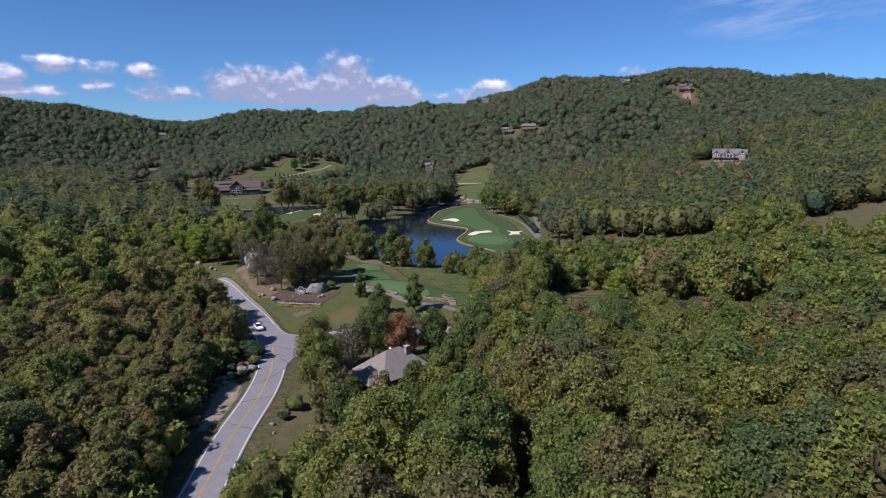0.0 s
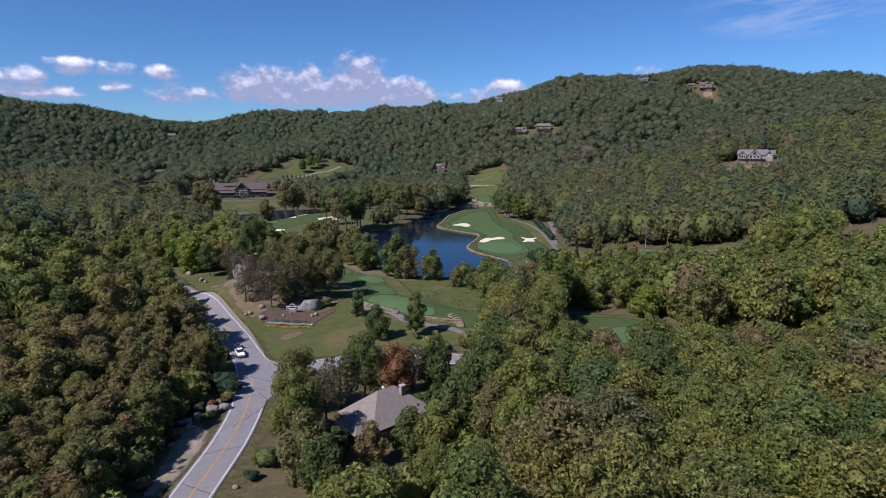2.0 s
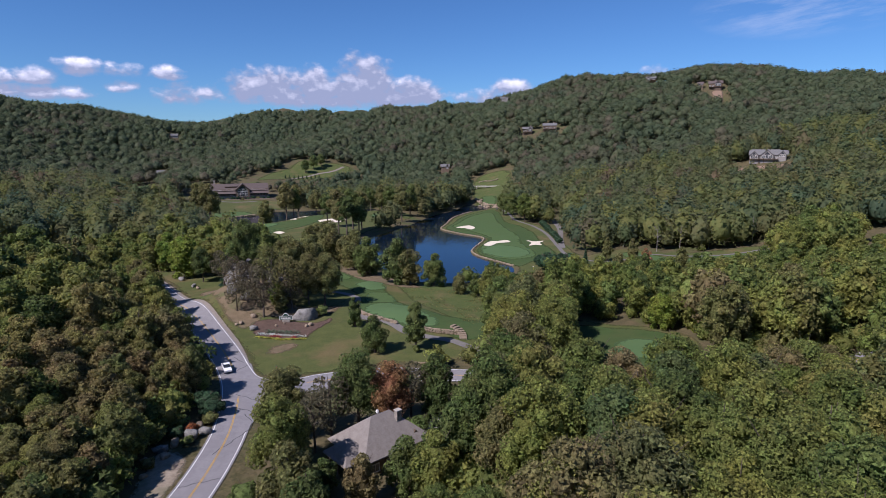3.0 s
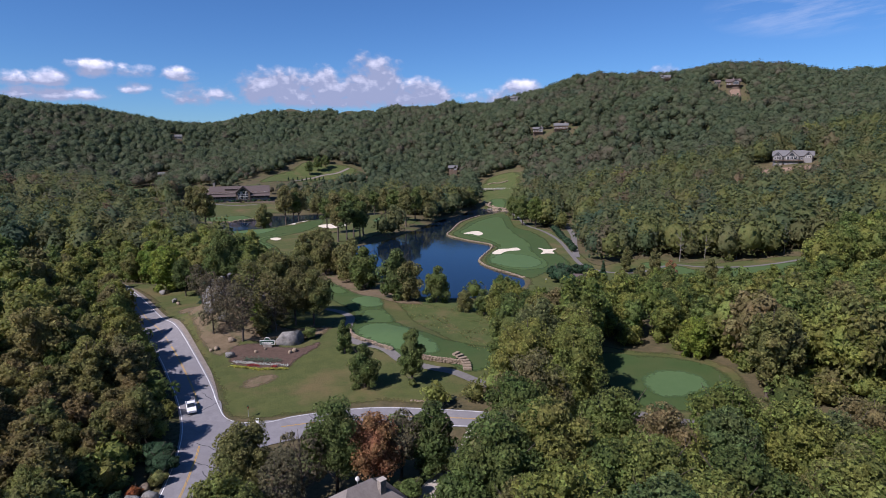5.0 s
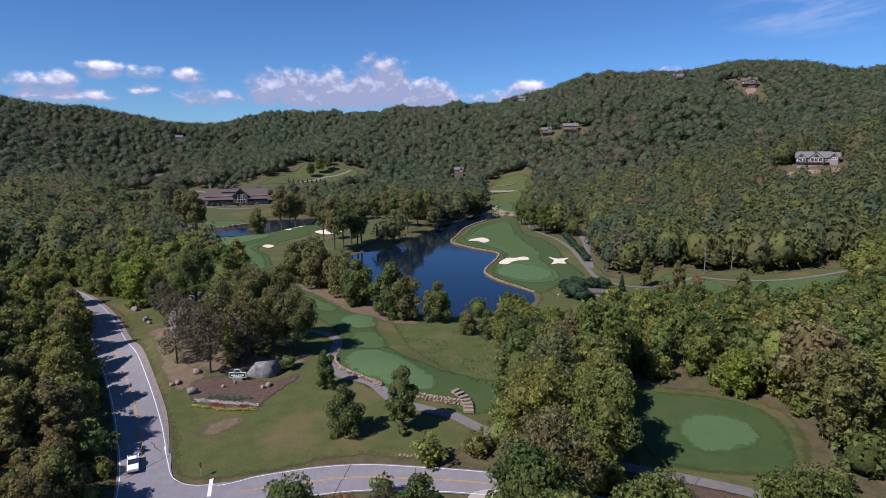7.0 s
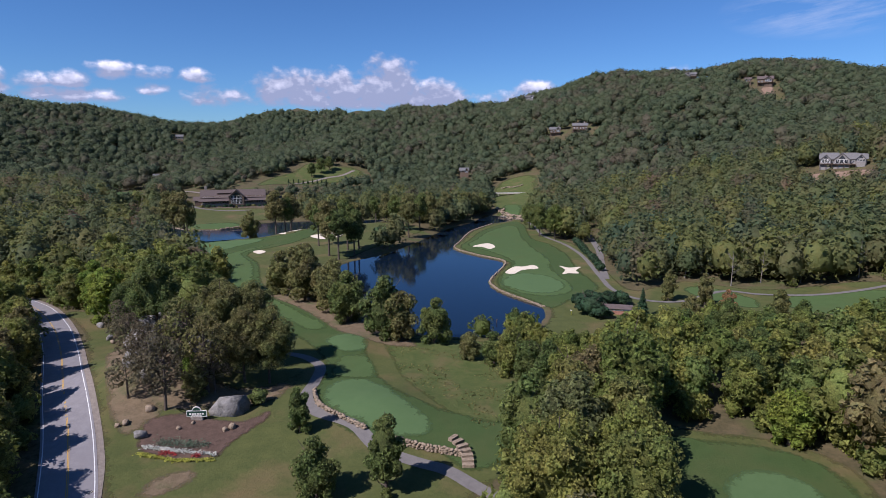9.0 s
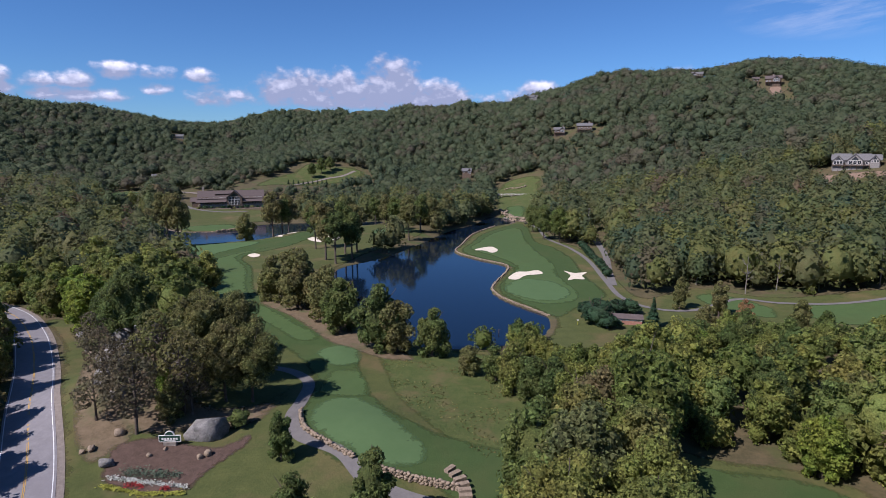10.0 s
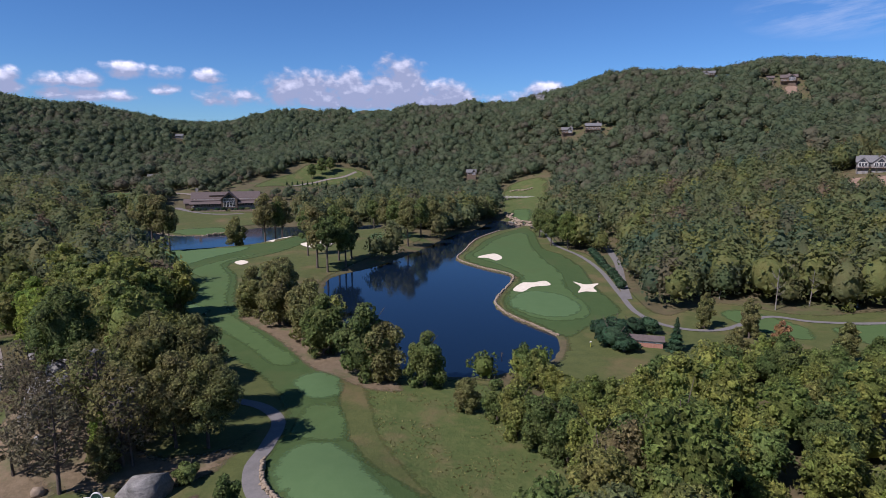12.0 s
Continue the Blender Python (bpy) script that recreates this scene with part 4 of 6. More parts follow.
for i in range(6):
    r = np.random.default_rng(120 + i)
    v, f = crown(r, 6.9, 9.7, 18, 1000, 0.62, 0.62)
    mid_kinds.append(merged([(v + np.array([0, 0, 12.6]), f), pole((0, 0, -0.5), (0, 0, 9), 0.32, 0.2, 5)]))
woods("near_woods", mid_kinds, wx[rest], wy[rest], rng.uniform(0.72, 1.12, len(rest)) * low[rest], tints_for(wx[rest], wy[rest], rng), "dense mixed broadleaf woods on the valley floor")

ex, ey = scattered(-190, -44, 46, 178, 6.8, rng)
keep = in_view(ex, ey) & ~is_open(ex, ey, 1.6)
ex, ey = ex[keep], ey[keep]
woods("bank_woods", mid_kinds, ex, ey, rng.uniform(0.44, 0.62, len(ex)), rng.uniform(0, 1, len(ex)), "olive and brown young trees on the bank above the road", M_LEAF_BANK)

low_kinds = []
for i in range(4):
    r = np.random.default_rng(130 + i)
    v, f = crown(r, 3.6, 3.6, 10, 210, 0.50, 0.66, False)
    low_kinds.append((v + np.array([0, 0, 3.0]), f))
ux, uy = scattered(-190, 190, 46, 350, 6.0, rng)
keep = in_view(ux, uy) & ~is_open(ux, uy, 0.6) & (is_open(ux, uy, 13.0) | (rng.uniform(0, 1, len(ux)) < np.where((ux < -44) & (uy < 200), 0.8, 0.2)))
ux, uy = ux[keep], uy[keep]
woods("undergrowth", low_kinds, ux, uy, rng.uniform(0.6, 1.3, len(ux)), tints_for(ux, uy, rng), "dense leafy undergrowth filling the woods")

def young(x, y):
    """Young growth on the slope between the clubhouse and the hillside clearing."""
    return np.where((x > -290) & (x < -110) & (y > 600) & (y < 770), 0.6, 1.0)


far_kinds = []
for i in range(6):
    r = np.random.default_rng(140 + i)
    v, f = far_crown(r, 5.9, 7.6, 300, 0.92)
    far_kinds.append((v + np.array([0, 0, 9.6]), f))
bx, by = scattered(-420, 480, 345, 640, 9.4, rng)
keep = in_view(bx, by) & ~is_open(bx, by, 3.0)
bx, by = bx[keep], by[keep]
woods("middle_woods", far_kinds, bx, by, rng.uniform(0.65, 1.3, len(bx)) * young(bx, by), tints_for(bx, by, rng, 0.2), "dense green and olive woods on the lower slopes", M_LEAF_SLOPE)

hill_kinds = []
for i in range(6):
    r = np.random.default_rng(160 + i)
    v, f = far_crown(r, 6.5, 5.8, 84, 1.18)
    hill_kinds.append((v + np.array([0, 0, 8.0]), f))
hx, hy = scattered(-1080, 1000, 640, 1400, 10.6, rng)
keep = in_view(hx, hy, 20) & ~is_open(hx, hy, 3.0) & (hy < 1290 + 0.0004 * np.minimum(hx, 0) ** 2) & (hy < 40 + np.interp(hx, [0, 131, 240, 343, 419, 508, 603, 714, 900], [1250, 1193, 1176, 1150, 1124, 1087, 1038, 964, 700]))
hx, hy = hx[keep], hy[keep]
# these leaves carry the haze of distance in their base colour
woods("hill_woods", hill_kinds, hx, hy, rng.uniform(0.72, 1.2, len(hx)) * young(hx, hy), tints_for(hx, hy, rng, 0.17), "green and brown woods covering the hills, tinted with distance haze", M_LEAF_HILL_HAZE)
# ---------------------------------------------------------------- building helpers
M_SHINGLE = surface("brown_roof_shingles", (0.080, 0.062, 0.056), (0.135, 0.108, 0.098), None, 0.3, 3.0, stretch=(1, 1, 3))
M_SHINGLE_GREY = surface("grey_roof_shingles", (0.105, 0.102, 0.10), (0.175, 0.17, 0.165), None, 0.3, 3.0)
M_TIMBER = surface("dark_stained_timber", (0.060, 0.042, 0.030), (0.13, 0.09, 0.062), None, 0.4, 4.0, stretch=(1, 1, 0.3))
M_CEDAR = surface("brown_cedar_siding", (0.10, 0.072, 0.052), (0.19, 0.14, 0.10), None, 0.4, 3.0, stretch=(0.3, 0.3, 3))
M_PLASTER = surface("pale_painted_siding", (0.187, 0.174, 0.162), (0.281, 0.264, 0.242), None, 0.3, 2.0, stretch=(0.2, 0.2, 4))
M_STONE = surface("stacked_fieldstone", (0.18, 0.155, 0.13), (0.38, 0.335, 0.28), None, 0.8, 3.5, relief=0.8)
M_BRICK = surface("red_brick", (0.24, 0.11, 0.075), (0.40, 0.22, 0.16), None, 0.6, 6.0, stretch=(1, 1, 3))
M_TRIM = surface("pale_trim_paint", (0.60, 0.58, 0.54), (0.76, 0.74, 0.70), None, 0.4, 4.0)
M_SHINGLE_PALE = surface("weathered_roof_shingles", (0.151, 0.131, 0.116), (0.239, 0.214, 0.192), None, 0.3, 3.0, stretch=(1, 1, 3))
M_CONCRETE = surface("pale_concrete", (0.30, 0.265, 0.225), (0.42, 0.38, 0.33), None, 0.25, 2.0)
M_METAL = surface("grey_metal", (0.25, 0.25, 0.26), (0.40, 0.40, 0.41), None, 1.0, 5.0, rough=0.5)
M_CAR = surface("white_car_paint", (0.74, 0.74, 0.74), (0.82, 0.82, 0.82), None, 0.5, 2.0, rough=0.25, spec=0.5, relief=0.0)
M_TYRE = surface("black_rubber", (0.015, 0.015, 0.015), (0.03, 0.03, 0.03), None, 1.0, 8.0)
M_SIGN = surface("dark_green_sign_paint", (0.012, 0.040, 0.028), (0.02, 0.06, 0.042), None, 1.0, 5.0, rough=0.5)
M_SIGNRED = surface("red_sign_face", (0.45, 0.03, 0.03), (0.55, 0.04, 0.04), None, 1.0, 5.0, rough=0.5)
M_FLOWER_W = surface("white_blossom", (0.22, 0.24, 0.18), (0.62, 0.62, 0.56), None, 0.8, 5.0)
M_FLOWER_R = surface("red_blossom", (0.14, 0.03, 0.02), (0.36, 0.035, 0.04), None, 0.8, 5.0)
M_FLOWER_Y = surface("yellow_groundcover", (0.15, 0.17, 0.03), (0.34, 0.33, 0.05), None, 0.8, 5.0)
M_FLOWER_G = surface("grey_green_herbs", (0.05, 0.075, 0.045), (0.12, 0.15, 0.10), None, 0.8, 5.0)


def glass_material():
    m, nt, b = material("window_glass", 0.06, 0.6)
    nt.links.new(mix_colors(nt, noise_fac(nt, 0.4, 2.0), (0.012, 0.016, 0.020), (0.045, 0.052, 0.06)), b.inputs["Base Color"])
    return m


M_GLASS = glass_material()


def part(name, bm, mat, parent, label=""):
    """Links a bmesh as one mesh object under a thing or a part."""
    me = bpy.data.meshes.new(name)
    bm.to_mesh(me)
    bm.free()
    me.materials.append(mat)
    ob = new(name, me)
    ob.parent = parent
    if label:
        ob["label"] = label
    return ob


def box(x0, x1, y0, y1, z0, z1, bm=None, bevel=0.0):
    bm = bm or bmesh.new()
    got = bmesh.ops.create_cube(bm, size=1.0)["verts"]
    for v in got:
        v.co = Vector(((x0 + x1) / 2 + v.co.x * (x1 - x0), (y0 + y1) / 2 + v.co.y * (y1 - y0), (z0 + z1) / 2 + v.co.z * (z1 - z0)))
    if bevel:
        es = list({e for v in got for e in v.link_edges})
        bmesh.ops.bevel(bm, geom=es, offset=bevel, segments=2, affect="EDGES", profile=0.5)
    return bm


def solid(points, faces, bm=None):
    bm = bm or bmesh.new()
    vs = [bm.verts.new(p) for p in points]
    for f in faces:
        bm.faces.new([vs[i] for i in f])
    bmesh.ops.recalc_face_normals(bm, faces=bm.faces[:])
    return bm


def slab(corners, thick, bm=None):
    """A flat slab of four corners, given counter-clockwise from above."""
    a, b, c, d = [Vector(p) for p in corners]
    n = (b - a).cross(d - a).normalized() * thick
    pts = [a, b, c, d, a - n, b - n, c - n, d - n]
    return solid(pts, [(0, 1, 2, 3), (7, 6, 5, 4), (0, 4, 5, 1), (1, 5, 6, 2), (2, 6, 7, 3), (3, 7, 4, 0)], bm)


def gable_roof(x0, x1, y0, y1, eave, ridge, over=0.7, thick=0.28):
    """Ridge along x."""
    ym, k = (y0 + y1) / 2, (ridge - eave) / ((y1 - y0) / 2)
    bm = slab([(x0 - over, y0 - over, eave - over * k), (x1 + over, y0 - over, eave - over * k), (x1 + over, ym, ridge), (x0 - over, ym, ridge)], thick)
    return slab([(x1 + over, y1 + over, eave - over * k), (x0 - over, y1 + over, eave - over * k), (x0 - over, ym, ridge), (x1 + over, ym, ridge)], thick, bm)


def cross_roof(xc, half, y_front, y_back, eave, ridge, over=0.6, thick=0.28):
    """Ridge along y, over a front gable."""
    k = (ridge - eave) / half
    bm = slab([(xc - half - over, y_front - over, eave - over * k), (xc, y_front - over, ridge), (xc, y_back, ridge), (xc - half - over, y_back, eave - over * k)], thick)
    return slab([(xc, y_front - over, ridge), (xc + half + over, y_front - over, eave - over * k), (xc + half + over, y_back, eave - over * k), (xc, y_back, ridge)], thick, bm)


def gable_wall(xc, half, y_front, y_back, z0, eave, ridge):
    p = []
    for y in (y_front, y_back):
        p += [(xc - half, y, z0), (xc + half, y, z0), (xc + half, y, eave), (xc, y, ridge), (xc - half, y, eave)]
    return solid(p, [(0, 1, 2, 3, 4), (9, 8, 7, 6, 5), (0, 5, 6, 1), (1, 6, 7, 2), (2, 7, 8, 3), (3, 8, 9, 4), (4, 9, 5, 0)])


def hip_roof(x0, x1, y0, y1, eave, ridge, inset, over=0.7, thick=0.25):
    ym = (y0 + y1) / 2
    e = [(x0 - over, y0 - over, eave), (x1 + over, y0 - over, eave), (x1 + over, y1 + over, eave), (x0 - over, y1 + over, eave)]
    low = [(x, y, z - thick) for x, y, z in e]
    r = [(x0 + inset, ym, ridge), (x1 - inset, ym, ridge)]
    return solid(e + low + r, [(0, 1, 9, 8), (1, 2, 9), (2, 3, 8, 9), (3, 0, 8), (0, 4, 5, 1), (1, 5, 6, 2), (2, 6, 7, 3), (3, 7, 4, 0), (7, 6, 5, 4)])


def window(parent, xc, z0, z1, half, y, mat=None):
    """A window in a front wall at depth y: frame with sill, and its pane."""
    fr = box(xc - half - 0.12, xc + half + 0.12, y - 0.10, y + 0.06, z1, z1 + 0.14)
    box(xc - half - 0.2, xc + half + 0.2, y - 0.16, y + 0.06, z0 - 0.14, z0, fr)
    box(xc - half - 0.12, xc - half, y - 0.10, y + 0.06, z0, z1, fr)
    box(xc + half, xc + half + 0.12, y - 0.10, y + 0.06, z0, z1, fr)
    box(xc - 0.04, xc + 0.04, y - 0.09, y + 0.06, z0, z1, fr)
    w = part("window", fr, mat or M_TRIM, parent)
    part("pane", box(xc - half, xc + half, y - 0.04, y + 0.05, z0, z1), M_GLASS, w)


def footing(name, x, y, yaw, label, category, lift=0.0, group=""):
    root = new(name)
    root.matrix_basis = pose(x, y, gz(x, y) + lift, 0, 0, yaw)
    return tagged(root, label, category, group)


# ---------------------------------------------------------------- clubhouse
club = footing("clubhouse", -229, 632, 21, "long brown-roofed timber and stone clubhouse with a tall glazed gable", "clubhouse", 0.3)
part("wall", box(-28, 28, 1, 15, -3, 9.5), M_CEDAR, club)
part("roof", gable_roof(-28, 28, 1, 15, 9.0, 15.0, 1.2), M_SHINGLE, club)
part("stone_base", box(-28.4, 28.4, -3.2, 1.2, -3, 3.0), M_STONE, club, "grey fieldstone base wall")
part("veranda_roof", slab([(-30, -5.0, 5.4), (-4, -5.0, 5.4), (-4, 1.2, 7.8), (-30, 1.2, 7.8)], 0.3), M_SHINGLE, club)
part("veranda_roof", slab([(10, -5.0, 5.4), (29, -5.0, 5.4), (29, 1.2, 7.8), (10, 1.2, 7.8)], 0.3), M_SHINGLE, club)
part("wing", box(-34, -28, 3, 13, -3, 6), M_CEDAR, club)
part("wing_roof", gable_roof(-35, -28, 3, 13, 6, 9.2, 0.6), M_SHINGLE, club)
part("gable_wall", gable_wall(3, 6.6, -4.4, 6, -3, 9.6, 15.2), M_CEDAR, club)
part("gable_roof", cross_roof(3, 6.6, -4.6, 8.0, 9.8, 15.6, 1.0, 0.35), M_SHINGLE, club)
for i in range(4):
    for j in range(3):
        window(club, 3 - 3.6 + i * 2.4, 2.6 + j * 2.5, 4.8 + j * 2.5, 1.05, -4.46)
part("pediment_window", gable_wall(3, 3.6, -4.52, -4.42, 10.3, 10.6, 13.2), M_GLASS, club, "triangular glazed gable window")
part("terrace_door", box(-0.5, 6.5, -4.6, -4.42, -2.4, 1.4), M_GLASS, club)
for i in range(11):
    window(club, -26.4 + i * 2.15, 3.2, 5.2, 0.75, 0.94)
for i in range(7):
    window(club, 12.0 + i * 2.3, 3.2, 5.2, 0.75, 0.94)
for i in range(12):
    window(club, -26.0 + i * 1.9, 8.15, 8.95, 0.7, 0.94)
for i in range(9):
    window(club, 11.2 + i * 1.85, 8.15, 8.95, 0.7, 0.94)
for i in range(9):
    part("post", box(-29 + i * 3.05, -28.7 + i * 3.05, -4.6, -4.3, 3.0, 5.6), M_TIMBER, club)
for i in range(6):
    part("post", box(11 + i * 3.4, 11.3 + i * 3.4, -4.6, -4.3, 3.0, 5.6), M_TIMBER, club)
for i in range(5):
    d = part("dormer", box(-14 + i * 2.5, -12.2 + i * 2.5, 3.0, 6.0, 10.8, 12.4), M_TIMBER, club, "dark shed dormer")
    part("dormer_roof", slab([(-14.3 + i * 2.5, 2.7, 12.3), (-11.9 + i * 2.5, 2.7, 12.3), (-11.9 + i * 2.5, 7.0, 13.6), (-14.3 + i * 2.5, 7.0, 13.6)], 0.15), M_SHINGLE, d)
part("chimney", box(-25.5, -23.5, 9.5, 11.5, 8, 18.5), M_STONE, club, "tall stone chimney")
for i, (a, b, h) in enumerate(((-52, -30, -7), (-28, 0, -9), (4, 36, -10))):
    wall_ob = footing("terrace_wall", -229, 632, 21, "low tan stone terrace wall below the clubhouse", "retaining wall", -0.2, "terrace walls")
    part("course", box(a, b, h - 0.6, h, -2.6, 0.6, bevel=0.1), M_ROCKTAN, wall_ob)
draped("driveway", closed([(-272, 622), (-250, 610), (-226, 606), (-207, 614), (-208, 617), (-228, 610), (-250, 614), (-268, 626)]), M_CART, 0.3, "pale paved forecourt", "driveway", step=4)
ribbon("driveway", line([(-211, 756), (-203, 785), (-190, 808), (-173, 826), (-163, 850)]), [-1.9, 0, 1.9], M_GRAVEL, 0.55, "pale drive climbing the hillside clearing", "driveway")
ribbon("driveway", line([(-320, 700), (-296, 690), (-270, 672), (-262, 650)]), [-2.2, 0, 2.2], M_GRAVEL, 0.5, "pale drive behind the clubhouse", "driveway")


def house(x, y, yaw, w, d, floor_z, wall_h, roof_h, wall_mat, roof_mat, label, gables=(), chimney=None, deck=True, storeys=1, cat="house"):
    root = footing("house", x, y, yaw, label, cat, 0.0)
    z0 = floor_z
    part("wall", box(-w / 2, w / 2, 0, d, -6, z0 + wall_h), wall_mat, root)
    part("roof", gable_roof(-w / 2, w / 2, 0, d, z0 + wall_h, z0 + wall_h + roof_h, 0.9), roof_mat, root)
    for xc, half, top in gables:
        part("gable_wall", gable_wall(xc, half, -2.5, d / 2, -6, z0 + wall_h - 0.5, z0 + top - 0.4), wall_mat, root)
        part("gable_roof", cross_roof(xc, half, -2.5, d / 2, z0 + wall_h - 0.4, z0 + top, 0.7, 0.3), roof_mat, root)
        for k in (-1, 0, 1):
            window(root, xc + k * half * 0.55, z0 + 0.5, z0 + wall_h - 0.9, half * 0.2, -2.56)
        part("gable_window", gable_wall(xc, half * 0.42, -2.6, -2.48, z0 + wall_h - 0.3, z0 + wall_h - 0.1, z0 + wall_h + (top - wall_h) * 0.55), M_GLASS, root)
    n = int(w / 3.2)
    for i in range(n):
        xc = -w / 2 + (i + 0.5) * w / n
        if all(abs(xc - g[0]) > g[1] + 0.9 for g in gables):
            for s in range(storeys):
                window(root, xc, z0 + 0.7 + s * 2.8, z0 + 2.3 + s * 2.8, 0.75, -0.06)
    if deck:
        part("deck", box(-w / 2, w / 2, -4.6, 0, z0 - 0.5, z0 - 0.2), M_TIMBER, root)
        part("railing", box(-w / 2, w / 2, -4.6, -4.5, z0 + 0.5, z0 + 0.62), M_TIMBER, root)
        for i in range(7):
            xx = -w / 2 + 0.2 + i * (w - 0.4) / 6
            part("post", box(xx - 0.14, xx + 0.14, -4.65, -4.4, -5, z0 + 0.6), M_TIMBER, root)
    if chimney is not None:
        part("chimney", box(chimney - 0.7, chimney + 0.7, d * 0.55, d * 0.55 + 1.3, z0 + wall_h, z0 + wall_h + roof_h + 1.8), M_STONE, root)
    return root


house(287, 594, -28, 24, 11, 3.2, 4.2, 4.4, M_PLASTER, M_SHINGLE_GREY, "pale siding house with grey roof and dark-trimmed gables", ((2.5, 5.2, 8.6), (-8.2, 3.4, 7.2)), None, True)
house(300.5, 587.5, -28, 8, 8, 3.2, 3.0, 3.4, M_PLASTER, M_SHINGLE_GREY, "pale garage wing with a grey gable roof", ((0, 3.0, 6.0),), None, False, cat="garage")
house(391, 962, -22, 19, 11, 5.0, 5.2, 4.0, M_CEDAR, M_SHINGLE, "brown timber lodge on a rocky hilltop", ((3.5, 4.6, 8.6),), 0.0, True)
house(372, 972, -22, 8, 7, 5.0, 3.2, 2.6, M_CEDAR, M_SHINGLE, "small brown timber outbuilding on the hilltop", (), None, False, cat="outbuilding")
house(130, 892, -8, 19, 10, 4.5, 5.2, 3.2, M_CEDAR, M_SHINGLE_GREY, "grey-roofed timber house on the wooded slope", (), 5.5, True, 1)
house(98, 895, -6, 13, 9, 4.0, 4.4, 2.8, M_CEDAR, M_SHINGLE_GREY, "brown house with a steep front gable among trees", ((4.0, 3.2, 7.4),), 5.0, True)
house(86, 1205, -4, 14, 8, 5.5, 4.0, 3.0, M_PLASTER, M_SHINGLE_GREY, "small white house on the skyline", ((4, 2.6, 7.0),), None, False)
house(-20, 838, 3, 11, 8, 6.0, 3.4, 3.0, M_CEDAR, M_SHINGLE_GREY, "brown house with a pale gable among trees", ((3, 2.4, 6.6),), None, False)
house(325, 1066, -18, 16, 9, 5.5, 3.6, 2.8, M_CEDAR, M_SHINGLE_GREY, "grey house just under the skyline", ((-4, 3, 6.2),), None, True)
house(-397, 796, 25, 9, 8, 1.0, 5.0, 2.6, M_PLASTER, M_SHINGLE_GREY, "narrow white house among the trees", (), None, False, 2)
house(-494, 1036, 20, 11, 8, 1.0, 3.4, 2.8, M_PLASTER, M_SHINGLE_GREY, "small pale house high on the wooded hill", (), None, False)
house(-108, 575, 10, 12, 9, 1.0, 3.0, 3.6, M_CEDAR, M_SHINGLE, "small brown-roofed cart building by the pond", (), None, False)

# ---------------------------------------------------------------- guardhouse by the road
guard = footing("gatehouse", -13.0, 141.0, 43, "brown hip-roofed gatehouse with a stone chimney", "gatehouse", 0.1)
part("wall", box(-7.2, 7.2, -5.6, 5.6, -0.6, 3.9), M_CEDAR, guard)
part("roof", hip_roof(-7.2, 7.2, -5.6, 5.6, 3.8, 9.0, 5.0, 1.0), M_SHINGLE_PALE, guard)
part("porch_roof", hip_roof(-10.4, -5.0, -4.0, 3.0, 3.4, 6.6, 2.4, 0.6), M_SHINGLE_PALE, guard)
for sx, sy in ((-10.2, -3.8), (-10.2, 2.8), (-10.2, -0.5)):
    part("porch_post", box(sx - 0.15, sx + 0.15, sy - 0.15, sy + 0.15, -0.6, 3.2), M_TIMBER, guard)
part("chimney", box(2.4, 3.5, -2.4, -1.4, 5.5, 9.3, bevel=0.05), M_STONE, guard, "tan stone chimney with a pale cap")
part("chimney_cap", box(2.3, 3.6, -2.5, -1.3, 9.3, 9.45), M_CONCRETE, guard)
part("vent_hood", gable_wall(5.0, 0.6, -5.0, -3.0, 4.6, 4.9, 5.6), M_TIMBER, guard)
dish = bmesh.new()
bmesh.ops.create_cone(dish, cap_ends=True, segments=16, radius1=0.42, radius2=0.2, depth=0.14, matrix=Matrix.Translation((1.6, 3.2, 7.6)) @ Matrix.Rotation(1.0, 4, "X"))
part("satellite_dish", dish, M_TRIM, guard, "small white satellite dish")
part("dish_pole", box(1.57, 1.63, 3.25, 3.31, 6.4, 7.6), M_METAL, guard)
for i in range(4):
    window(guard, -5.2 + i * 3.4, 1.0, 2.4, 0.8, -5.66)
draped("driveway", closed([(-6, 148), (-1, 144), (4, 150), (8, 160), (12, 176), (5, 178), (1, 166), (-3, 158)]), M_CONCRETE, 0.18, "pale concrete drive beside the gatehouse", "driveway")

# ---------------------------------------------------------------- pump house by the lake
pump = footing("pump_house", 55.5, 315.5, -9, "low brick pump house with a shallow brown roof", "shed", 0.05)
part("wall", box(-4.6, 4.6, -2.2, 2.2, -0.5, 1.5), M_BRICK, pump)
part("fascia", box(-4.7, 4.7, -2.32, 2.32, 1.5, 2.3), M_TRIM, pump, "pale board fascia")
part("roof", gable_roof(-4.7, 4.7, -2.4, 2.4, 2.4, 3.3, 0.4, 0.15), M_SHINGLE, pump)
part("door", box(4.6, 4.66, -0.6, 0.5, -0.3, 1.9), M_TIMBER, pump)
gauge = footing("irrigation_post", 38.1, 312.8, 0, "short pale yellow post standing in the grass", "post")
part("shaft", box(-0.12, 0.12, -0.12, 0.12, -0.3, 1.6, bevel=0.03), M_FLOWER_Y, gauge)
part("cap", box(-0.3, 0.3, -0.16, 0.16, 1.6, 1.85, bevel=0.04), M_TRIM, gauge)
mark = tagged(new("water_level_post"), "thin dark post standing in the lake", "post")
mark.matrix_basis = pose(10.8, 303.6, -1.8)
part("shaft", box(-0.1, 0.1, -0.1, 0.1, 0, 3.2), M_TIMBER, mark)
part("bracket", box(-0.1, 0.5, -0.06, 0.06, 2.9, 3.05), M_TIMBER, mark)
